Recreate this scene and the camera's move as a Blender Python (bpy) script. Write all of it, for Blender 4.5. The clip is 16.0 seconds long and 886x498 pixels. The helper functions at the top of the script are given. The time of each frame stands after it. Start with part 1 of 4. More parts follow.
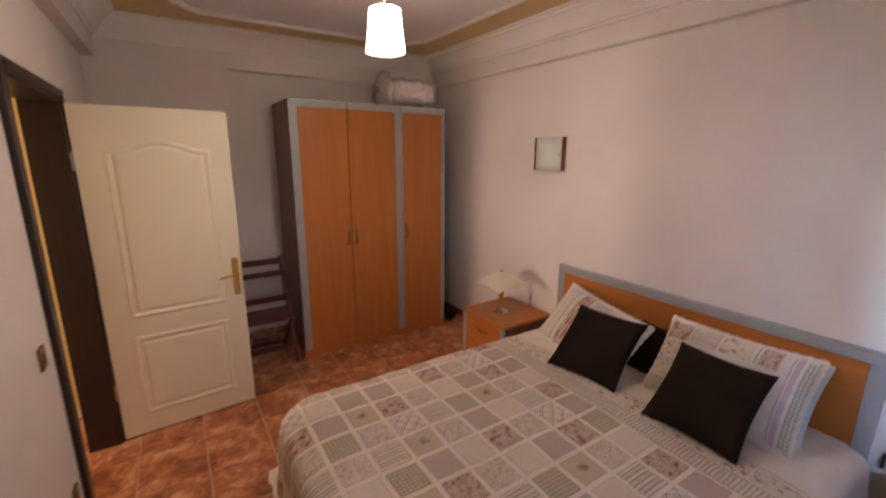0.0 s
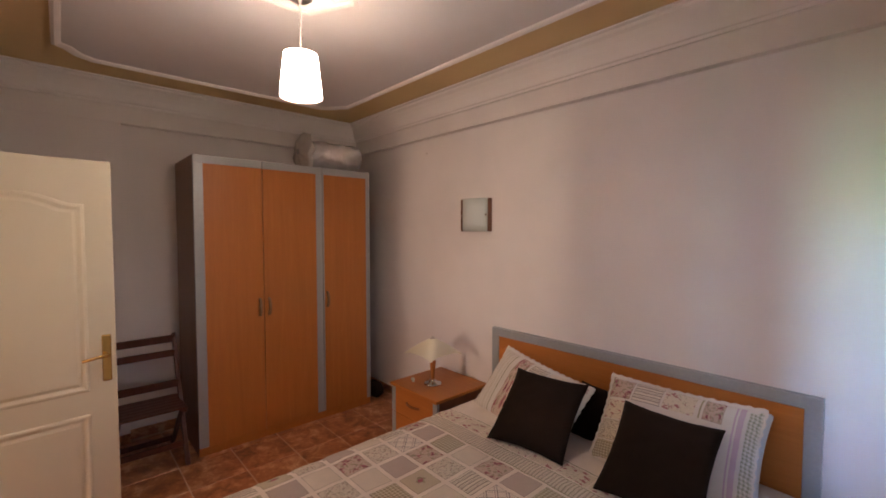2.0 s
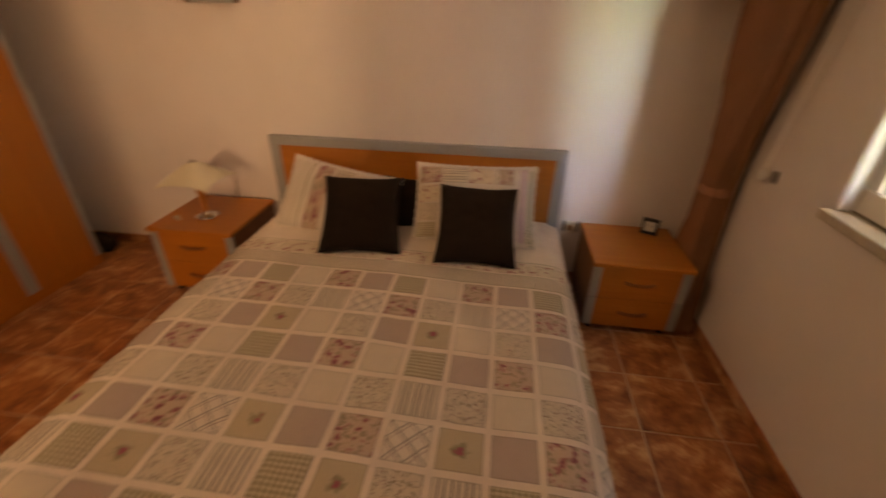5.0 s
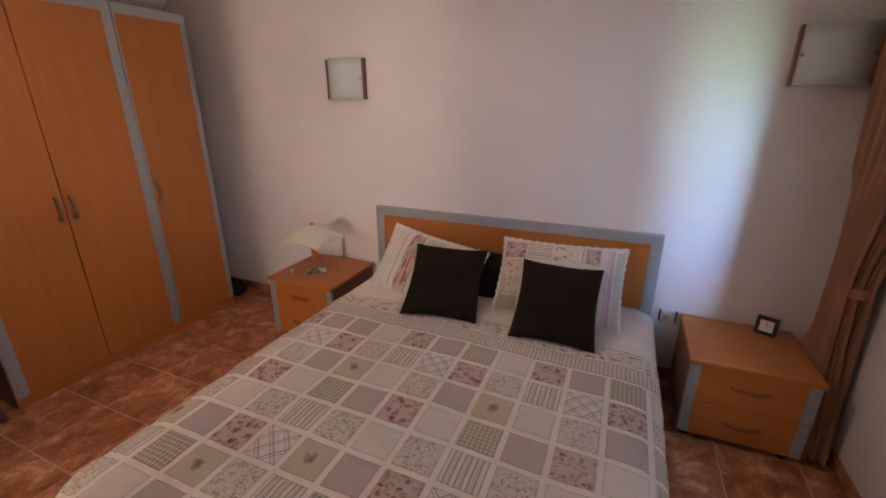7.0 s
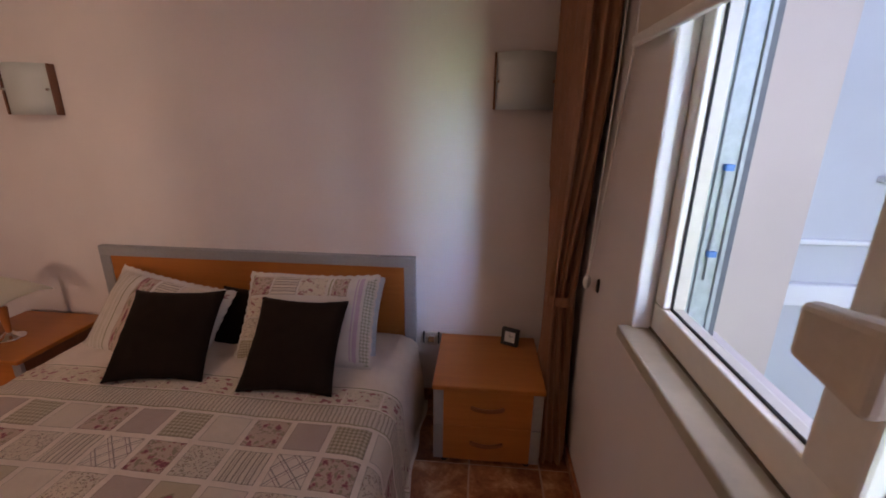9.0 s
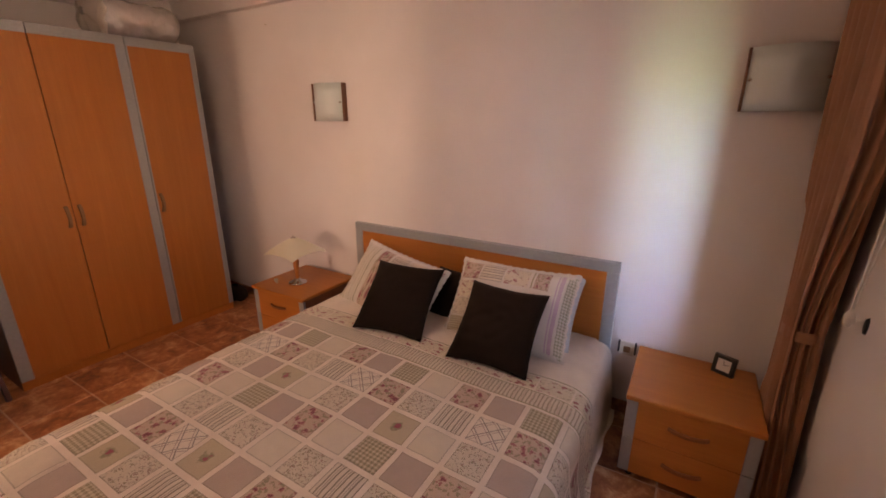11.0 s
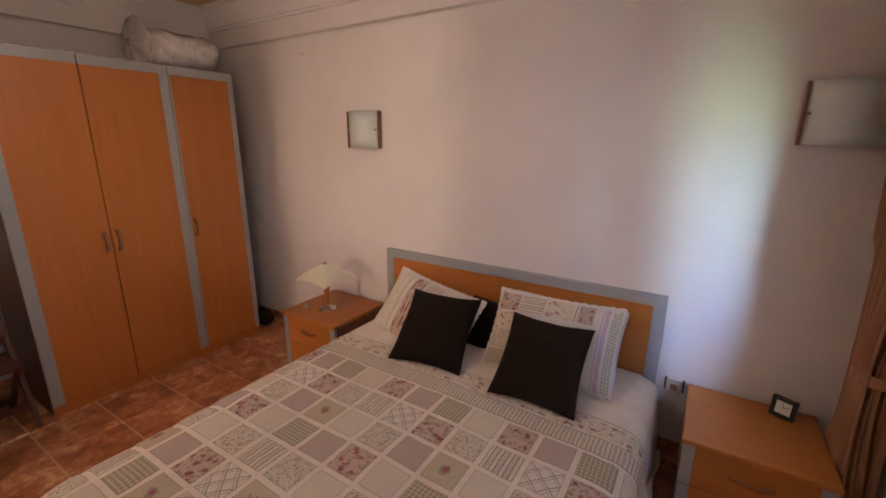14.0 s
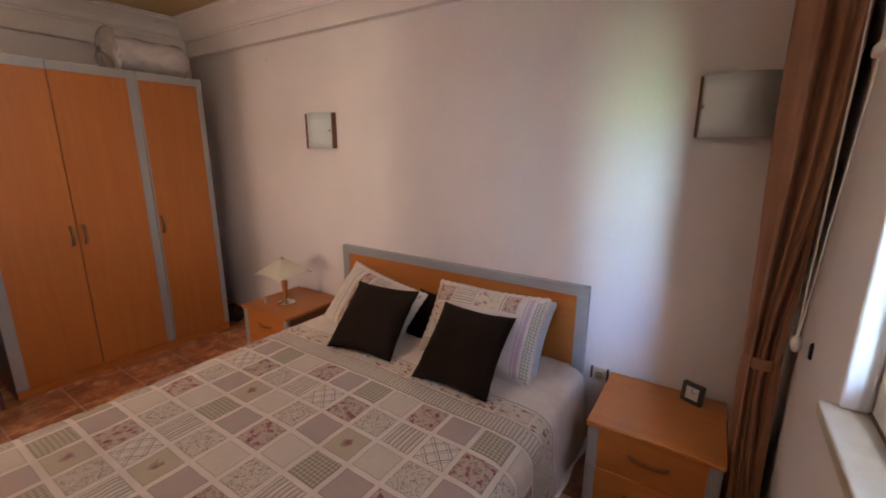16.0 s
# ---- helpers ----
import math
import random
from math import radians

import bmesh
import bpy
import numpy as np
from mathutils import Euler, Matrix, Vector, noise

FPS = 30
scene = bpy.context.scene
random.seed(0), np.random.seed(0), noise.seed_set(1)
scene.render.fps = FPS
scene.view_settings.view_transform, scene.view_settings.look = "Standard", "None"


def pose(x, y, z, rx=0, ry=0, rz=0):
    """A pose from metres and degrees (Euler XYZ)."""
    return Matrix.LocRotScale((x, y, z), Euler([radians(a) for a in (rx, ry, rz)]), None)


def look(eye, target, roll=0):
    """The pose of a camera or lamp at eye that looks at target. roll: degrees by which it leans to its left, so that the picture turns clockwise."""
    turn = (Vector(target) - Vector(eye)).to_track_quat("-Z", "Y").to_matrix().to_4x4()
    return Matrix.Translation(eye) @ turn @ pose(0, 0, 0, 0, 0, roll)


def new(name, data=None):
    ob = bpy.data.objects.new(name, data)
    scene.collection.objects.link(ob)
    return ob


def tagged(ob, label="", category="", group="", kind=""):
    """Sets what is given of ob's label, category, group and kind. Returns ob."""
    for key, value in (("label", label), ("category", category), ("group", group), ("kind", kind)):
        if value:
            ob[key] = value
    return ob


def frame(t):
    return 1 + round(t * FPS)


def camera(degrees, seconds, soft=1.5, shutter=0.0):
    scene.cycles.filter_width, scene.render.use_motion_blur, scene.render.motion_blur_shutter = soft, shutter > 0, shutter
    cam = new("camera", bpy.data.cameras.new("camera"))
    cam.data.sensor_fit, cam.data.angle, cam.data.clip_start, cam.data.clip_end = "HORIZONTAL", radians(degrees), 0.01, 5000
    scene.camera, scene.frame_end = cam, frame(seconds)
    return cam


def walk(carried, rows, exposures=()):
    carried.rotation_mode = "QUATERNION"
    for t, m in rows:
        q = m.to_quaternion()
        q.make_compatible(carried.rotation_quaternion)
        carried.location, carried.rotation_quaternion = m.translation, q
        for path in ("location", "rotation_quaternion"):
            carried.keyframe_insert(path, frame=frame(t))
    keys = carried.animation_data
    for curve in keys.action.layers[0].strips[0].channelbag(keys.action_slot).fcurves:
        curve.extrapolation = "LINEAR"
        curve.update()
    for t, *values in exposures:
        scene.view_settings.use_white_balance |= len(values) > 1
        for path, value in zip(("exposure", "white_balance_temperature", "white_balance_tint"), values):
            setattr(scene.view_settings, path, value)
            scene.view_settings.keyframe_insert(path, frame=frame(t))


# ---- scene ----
cam = camera(93.2, 16.0, soft=1.7, shutter=0.4)
PATH = [
    (0, (0.13, 0.269, 1.73), (1.181, 1.913, 1.29), 0.2),
    (0.5, (0.168, 0.3, 1.75), (1.384, 1.881, 1.597), 0.9),
    (1, (0.228, 0.288, 1.721), (1.505, 1.826, 1.641), 0.8),
    (1.5, (0.287, 0.258, 1.676), (1.584, 1.778, 1.597), 0.3),
    (2, (0.247, 0.412, 1.613), (1.594, 1.887, 1.528), 0.0),
    (2.5, (0.299, 0.552, 1.565), (1.773, 1.899, 1.45), 0.0),
    (3, (0.345, 0.698, 1.555), (1.993, 1.809, 1.335), 0.2),
    (3.5, (0.249, 0.833, 1.552), (2.121, 1.438, 1.187), 0.5),
    (4, (0.174, 0.787, 1.483), (2.038, 0.883, 0.764), 0.4),
    (4.5, (0.167, 0.829, 1.527), (1.917, 0.822, 0.557), 0.4),
    (5, (0.155, 1.013, 1.603), (1.876, 1.237, 0.608), 1.1),
    (5.2, (0.142, 1.075, 1.626), (1.812, 1.532, 0.625), 1.2),
    (7.3, (0.123, 0.742, 1.586), (1.877, 1.467, 0.956), 0.2),
    (7.5, (0.143, 0.638, 1.586), (1.971, 1.161, 0.966), 0.4),
    (8, (0.249, 0.507, 1.542), (2.142, 0.763, 0.952), 0.5),
    (8.5, (0.422, 0.42, 1.601), (2.326, 0.595, 1.017), 0.6),
    (9, (0.492, 0.277, 1.603), (2.398, 0.444, 1.021), 0.7),
    (9.5, (0.487, 0.214, 1.629), (2.355, 0.622, 1.043), 0.5),
    (10, (0.361, 0.323, 1.67), (2.133, 1.041, 1.085), 0.4),
    (10.2, (0.313, 0.378, 1.659), (2.054, 1.164, 1.065), 0.2),
    (12.3, (0.411, 0.163, 1.618), (1.99, 1.265, 1.078), 0.6),
    (12.5, (0.417, 0.123, 1.63), (1.994, 1.23, 1.093), 0.5),
    (13, (0.412, 0.173, 1.663), (2.022, 1.234, 1.134), 0.4),
    (13.5, (0.397, 0.358, 1.682), (2.033, 1.386, 1.163), 0.2),
    (14, (0.301, 0.527, 1.677), (1.943, 1.55, 1.169), 0.3),
    (14.5, (0.269, 0.489, 1.675), (1.867, 1.584, 1.181), 0.1),
    (15, (0.33, 0.291, 1.637), (1.908, 1.423, 1.159), 0.1),
    (15.5, (0.377, 0.113, 1.618), (1.951, 1.254, 1.146), -0.1),
    (16, (0.428, 0.103, 1.605), (2.053, 1.173, 1.144), 0.2),
]
EXPOSURES = [
    (0, 1.95, 6100, 24), (0.5, 1.72, 6150, 24), (1.5, 1.72, 6200, 24), (2.5, 1.75, 5900, 22), (3.0, 1.8, 5850, 21), (3.5, 1.85, 5750, 19), (4.0, 1.62, 5700, 18), (4.5, 1.36, 7500, 23), (5.0, 1.5, 10700, 27),
    (5.3, 1.58, 10700, 30), (7.0, 1.82, 5650, 22), (7.5, 1.86, 5500, 20), (8.0, 1.36, 6200, 19), (8.5, 1.18, 6750, 26), (9.0, 1.08, 6500, 35), (9.5, 1.18, 6450, 37), (10.0, 1.66, 7500, 39),
    (10.3, 1.78, 7800, 40), (12.3, 1.88, 5850, 23), (13.0, 1.8, 6050, 23), (13.5, 1.7, 6450, 26), (14.0, 1.82, 6200, 25), (14.5, 1.83, 5950, 23), (15.5, 1.84, 5850, 22), (16, 1.82, 6050, 23),
]
walk(cam, [(t, look(eye, target, roll)) for t, eye, target, roll in PATH], EXPOSURES)

# ---- light ----
world = bpy.data.worlds.new("sky")
scene.world = world
world.use_nodes = True
wn = world.node_tree
sky = wn.nodes.new("ShaderNodeTexSky")
sky.sky_type = "NISHITA"
sky.sun_disc = False
sky.sun_elevation = radians(52)
sky.sun_rotation = radians(20)
wn.links.new(sky.outputs[0], wn.nodes["Background"].inputs[0])
wn.nodes["Background"].inputs[1].default_value = 0.12
sun = new("sun", bpy.data.lights.new("sun", "SUN"))
sun.data.energy, sun.data.angle, sun.data.color = 3.0, radians(0.5), (1, 0.95, 0.88)
sun.matrix_world = look((1.5, 6, 9), (0, 0, 0))
pane_light = new("hall_window_light", bpy.data.lights.new("hall_window_light", "AREA"))
pane_light.data.shape, pane_light.data.size, pane_light.data.size_y = "RECTANGLE", 0.42, 0.72
pane_light.data.energy, pane_light.data.color = 16.5, (1, 0.78, 0.54)
pane_light.matrix_world = look((-3.36, 2.74, 1.35), (2.6, 2.74, 1.35))
sky_light = new("window_sky_light", bpy.data.lights.new("window_sky_light", "AREA"))
sky_light.data.shape, sky_light.data.size, sky_light.data.size_y = "RECTANGLE", 1.0, 0.3
sky_light.data.energy, sky_light.data.color = 3.5, (0.90, 0.95, 1.0)
sky_light.matrix_world = look((1.17, -0.68, 2.45), (1.25, 0.75, 0.6))
bulb = new("bulb_light", bpy.data.lights.new("bulb", "POINT"))
bulb.data.energy, bulb.data.shadow_soft_size, bulb.data.color = 4.0, 0.03, (1, 0.80, 0.58)
bulb.location = (1.035, 2.185, 2.222)


# ---- materials ----
class Mat:
    """A node material on a Principled shader, with short calls to add nodes."""

    def __init__(self, name, color=(0.8, 0.8, 0.8), rough=0.6, metal=0.0, **more):
        self.m = bpy.data.materials.new(name)
        self.m.use_nodes = True
        self.t = self.m.node_tree
        self.b = self.t.nodes["Principled BSDF"]
        self.out = self.t.nodes["Material Output"]
        self.b.inputs["Base Color"].default_value = (*color, 1)
        self.b.inputs["Roughness"].default_value = rough
        self.b.inputs["Metallic"].default_value = metal
        for key, value in more.items():
            self.b.inputs[key.replace("_", " ")].default_value = value
        self.tc = None

    def node(self, kind, **props):
        n = self.t.nodes.new(kind)
        for key, value in props.items():
            if key == "operation":
                n.operation = value
            elif key == "blend":
                n.blend_type = value
            elif key == "feature":
                n.feature = value
        return n

    def link(self, a, b):
        self.t.links.new(a, b)

    def coords(self, kind="Object", scale=(1, 1, 1), rot=(0, 0, 0)):
        self.tc = self.tc or self.node("ShaderNodeTexCoord")
        mp = self.node("ShaderNodeMapping")
        mp.inputs["Scale"].default_value = scale
        mp.inputs["Rotation"].default_value = [radians(a) for a in rot]
        self.link(self.tc.outputs[kind], mp.inputs[0])
        return mp.outputs[0]

    def noise(self, vec, scale, detail=4, rough=0.55, dist=0.0):
        n = self.node("ShaderNodeTexNoise")
        n.inputs["Scale"].default_value = scale
        n.inputs["Detail"].default_value = detail
        n.inputs["Roughness"].default_value = rough
        n.inputs["Distortion"].default_value = dist
        self.link(vec, n.inputs["Vector"])
        return n.outputs["Fac"]

    def ramp(self, fac, stops):
        r = self.node("ShaderNodeValToRGB")
        e = r.color_ramp.elements
        while len(e) < len(stops):
            e.new(0.5)
        for el, (p, c) in zip(e, stops):
            el.position, el.color = p, (*c, 1) if len(c) == 3 else c
        self.link(fac, r.inputs[0])
        return r.outputs[0]

    def math(self, op, a, b=0.0):
        n = self.node("ShaderNodeMath", operation=op)
        for i, v in enumerate((a, b)):
            if isinstance(v, (int, float)):
                n.inputs[i].default_value = v
            else:
                self.link(v, n.inputs[i])
        return n.outputs[0]

    def mix(self, fac, a, b, blend="MIX"):
        n = self.node("ShaderNodeMixRGB", blend=blend)
        for i, v in enumerate((fac, a, b)):
            if isinstance(v, (int, float)):
                n.inputs[i].default_value = v
            elif isinstance(v, tuple):
                n.inputs[i].default_value = (*v, 1)
            else:
                self.link(v, n.inputs[i])
        return n.outputs[0]

    def color(self, c):
        self.link(c, self.b.inputs["Base Color"])

    def rough(self, fac, lo, hi):
        n = self.node("ShaderNodeMapRange")
        n.inputs["To Min"].default_value, n.inputs["To Max"].default_value = lo, hi
        self.link(fac, n.inputs[0])
        self.link(n.outputs[0], self.b.inputs["Roughness"])

    def bump(self, h, strength=0.2, dist=0.002):
        n = self.node("ShaderNodeBump")
        n.inputs["Strength"].default_value, n.inputs["Distance"].default_value = strength, dist
        self.link(h, n.inputs["Height"])
        self.link(n.outputs[0], self.b.inputs["Normal"])

    def random(self):
        return self.node("ShaderNodeObjectInfo").outputs["Random"]


def paint(name, color, rough=0.75, spread=0.06, bump=0.15):
    k = Mat(name, color, rough)
    v = k.coords()
    big, fine = k.noise(v, 1.3, 3), k.noise(v, 160, 3)
    lo = tuple(c * (1 - spread) for c in color)
    hi = tuple(min(1, c * (1 + spread)) for c in color)
    k.color(k.ramp(big, [(0.3, lo), (0.7, hi)]))
    k.rough(big, rough - 0.08, rough + 0.08)
    k.bump(k.math("ADD", fine, k.math("MULTIPLY", k.noise(v, 18, 2), 1.5)), bump, 0.0015)
    return k.m


def wood(name, dark, light, grain=(14, 14, 0.7), rough=0.42, rot=(0, 0, 0)):
    """Grain runs along the axis whose scale is smallest."""
    k = Mat(name, light, rough)
    v = k.coords("Object", grain, rot)
    shift = k.node("ShaderNodeVectorMath", operation="ADD")
    r = k.math("MULTIPLY", k.random(), 37.0)
    k.link(v, shift.inputs[0])
    k.link(r, shift.inputs[1])
    v = shift.outputs[0]
    a = k.noise(v, 1.6, 6, 0.6, 0.7)
    fine = k.noise(v, 9, 4, 0.7)
    f = k.math("ADD", k.math("MULTIPLY", a, 0.65), k.math("MULTIPLY", fine, 0.35))
    k.color(k.ramp(f, [(0.3, dark), (0.55, tuple((d + l) / 2 for d, l in zip(dark, light))), (0.72, light)]))
    k.rough(fine, rough - 0.08, rough + 0.1)
    k.bump(fine, 0.08, 0.001)
    return k.m


def fabric(name, color, spread=0.12, rough=0.95, thread=900, bump=0.25):
    k = Mat(name, color, rough)
    v = k.coords()
    big, fine = k.noise(v, 7, 3), k.noise(v, thread, 2)
    lo, hi = tuple(c * (1 - spread) for c in color), tuple(min(1, c * (1 + spread)) for c in color)
    c = k.ramp(big, [(0.3, lo), (0.7, hi)])
    k.color(k.mix(0.25, c, k.ramp(fine, [(0.35, lo), (0.65, hi)])))
    k.b.inputs["Specular IOR Level"].default_value = 0.2
    k.bump(fine, bump, 0.0008)
    return k.m


def simple(name, color, rough, metal=0.0, scale=40, spread=0.08, **more):
    k = Mat(name, color, rough, metal, **more)
    n = k.noise(k.coords(), scale, 4)
    lo, hi = tuple(c * (1 - spread) for c in color), tuple(min(1, c * (1 + spread)) for c in color)
    k.color(k.ramp(n, [(0.3, lo), (0.7, hi)]))
    k.rough(n, max(0.02, rough - 0.07), min(1, rough + 0.07))
    return k.m


WALL = paint("wall_paint", (0.725, 0.665, 0.632))
CEIL = paint("ceiling_paint", (0.68, 0.64, 0.64))
BAND = paint("ochre_paint", (0.62, 0.44, 0.21))
MOULD = paint("plaster_moulding", (0.80, 0.75, 0.72), bump=0.05)
HALL = paint("yellow_paint", (0.52, 0.38, 0.13))
DOOR = paint("cream_door_paint", (0.78, 0.72, 0.565), 0.45, 0.03, 0.04)
BEECH = wood("beech_veneer", (0.41, 0.132, 0.021), (0.52, 0.187, 0.035))
BEECH_Y = wood("beech_veneer_cross", (0.41, 0.132, 0.021), (0.52, 0.187, 0.035), (14, 0.7, 14))
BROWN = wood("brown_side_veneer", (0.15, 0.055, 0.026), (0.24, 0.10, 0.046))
HANDLE = wood("handle_wood", (0.20, 0.066, 0.020), (0.30, 0.105, 0.032), (14, 0.7, 14))
MAHOG = wood("mahogany", (0.055, 0.013, 0.007), (0.12, 0.032, 0.016), (20, 20, 1.5), 0.5)
DARKOAK = wood("dark_frame_wood", (0.016, 0.008, 0.006), (0.036, 0.017, 0.012), (20, 20, 1.2), 0.4)
GREY = simple("grey_laminate", (0.36, 0.37, 0.38), 0.4, 0.25, 60, 0.05)
BRASS = simple("brass", (0.75, 0.52, 0.18), 0.25, 1.0)
AGED = simple("aged_metal", (0.23, 0.125, 0.055), 0.5, 0.0)
CHROME = simple("chrome", (0.75, 0.74, 0.72), 0.12, 1.0)
NICKEL = simple("satin_nickel", (0.45, 0.41, 0.37), 0.3, 1.0)
UPVC = simple("white_upvc", (0.76, 0.71, 0.63), 0.35, 0, 30, 0.03)
ZINC = simple("zinc_rail", (0.36, 0.41, 0.43), 0.45, 0.2, 30, 0.12)
PUTTY = simple("putty_plastic", (0.60, 0.53, 0.44), 0.45, 0, 50, 0.05)
BLACK = simple("black_plastic", (0.012, 0.011, 0.012), 0.4)
RUBBER = simple("dark_gasket", (0.03, 0.032, 0.035), 0.7)
BLUE = simple("blue_plastic", (0.05, 0.20, 0.55), 0.4)
WHITEP = simple("white_plastic", (0.78, 0.76, 0.72), 0.4, 0, 30, 0.03)
GRIME = simple("grimy_sealant", (0.13, 0.095, 0.06), 0.9, 0, 25, 0.4)
BRUSH = simple("grey_brush_seal", (0.14, 0.155, 0.17), 0.9)
STONE = simple("stone_sill", (0.44, 0.39, 0.30), 0.35, 0, 12, 0.12)
CUSHION = fabric("dark_brown_cloth", (0.017, 0.0095, 0.0063), 0.2)
CURTAIN = fabric("brown_curtain_cloth", (0.33, 0.165, 0.094), 0.12, 0.5, 600)
BLIND = fabric("cream_blind_cloth", (0.60, 0.53, 0.45), 0.05, 0.9, 700, 0.1)
k = Mat("quilt_cotton", (0.78, 0.70, 0.62), 0.95)
v = k.coords()
k.color(k.ramp(k.noise(v, 9, 4), [(0.3, (0.74, 0.65, 0.575)), (0.7, (0.84, 0.745, 0.66))]))
k.b.inputs["Specular IOR Level"].default_value = 0.2
# puckers of the quilting, then the weave
k.bump(k.math("ADD", k.math("MULTIPLY", k.noise(v, 60, 4, 0.6), 5.0), k.noise(v, 900, 2)), 0.8, 0.0016)
QUILT = k.m
SHAM = fabric("pillow_cotton", (0.68, 0.625, 0.57), 0.06)
PALEBLUE = fabric("pale_blue_cotton", (0.50, 0.55, 0.60), 0.06)
BEDDING = fabric("rolled_bedding", (0.85, 0.79, 0.77), 0.08)
MATTRESS = fabric("mattress_cloth", (0.6, 0.57, 0.52), 0.05)
FACADE = paint("white_render", (0.54, 0.56, 0.60), 0.85, 0.05, 0.3)
LEDGE = paint("white_ledge_paint", (0.76, 0.77, 0.79), 0.85, 0.05, 0.3)
WINGWALL = paint("pale_render", (0.56, 0.48, 0.435), 0.85, 0.05, 0.3)

k = Mat("terracotta_tile", (0.3, 0.12, 0.05), 0.3)
v = k.coords("Object")
shift = k.node("ShaderNodeVectorMath", operation="ADD")
k.link(v, shift.inputs[0])
k.link(k.math("MULTIPLY", k.random(), 50.0), shift.inputs[1])
a = k.noise(shift.outputs[0], 7, 5, 0.6, 0.6)
b_ = k.noise(shift.outputs[0], 30, 5, 0.7, 0.4)
f = k.math("ADD", k.math("MULTIPLY", a, 0.7), k.math("MULTIPLY", b_, 0.3))
k.color(k.ramp(f, [(0.33, (0.125, 0.036, 0.017)), (0.43, (0.27, 0.088, 0.034)), (0.53, (0.43, 0.168, 0.066)), (0.63, (0.66, 0.38, 0.21))]))
k.rough(b_, 0.22, 0.42)
k.bump(b_, 0.12, 0.002)
TILE = k.m
GROUT = simple("tile_grout", (0.56, 0.38, 0.27), 0.9)

k = Mat("green_ground", (0.08, 0.12, 0.04), 0.95)
v = k.coords()
k.color(k.ramp(k.noise(v, 0.6, 6), [(0.3, (0.06, 0.10, 0.03)), (0.7, (0.14, 0.17, 0.06))]))
GROUND = k.m

k = Mat("frosted_glass", (0.68, 0.73, 0.70), 0.35, 0, Transmission_Weight=0.2)
k.bump(k.noise(k.coords("Object", (1, 60, 1)), 3, 3), 0.1, 0.001)
FROST = k.m
k = Mat("cream_lamp_glass", (0.72, 0.67, 0.52), 0.3, 0, Transmission_Weight=0.12)
k.rough(k.noise(k.coords(), 20), 0.25, 0.4)
LAMPGLASS = k.m
k = Mat("clear_glass", (1, 1, 1), 0.0, 0, Transmission_Weight=1.0, IOR=1.0)
k.b.inputs["Specular IOR Level"].default_value = 0.3
GLASS = k.m
k = Mat("clear_plastic_film", (0.95, 0.92, 0.92), 0.12, 0, Transmission_Weight=0.72, IOR=1.03)
k.bump(k.noise(k.coords(), 22, 4, 0.6, 1.0), 0.45, 0.01)
FILM = k.m
k = Mat("milky_plastic_film", (0.66, 0.60, 0.55), 0.2, 0, Transmission_Weight=0.3, IOR=1.2)
k.bump(k.noise(k.coords(), 25, 4, 0.6, 1.0), 0.8, 0.01)
MILKY = k.m
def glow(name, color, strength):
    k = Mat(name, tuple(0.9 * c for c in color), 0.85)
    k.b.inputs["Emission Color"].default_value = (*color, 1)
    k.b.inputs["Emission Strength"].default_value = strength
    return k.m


SHADE = glow("glowing_shade_cloth", (1.0, 0.83, 0.58), 12.5)
LINING = glow("glowing_shade_lining", (1.0, 0.83, 0.58), 4.0)


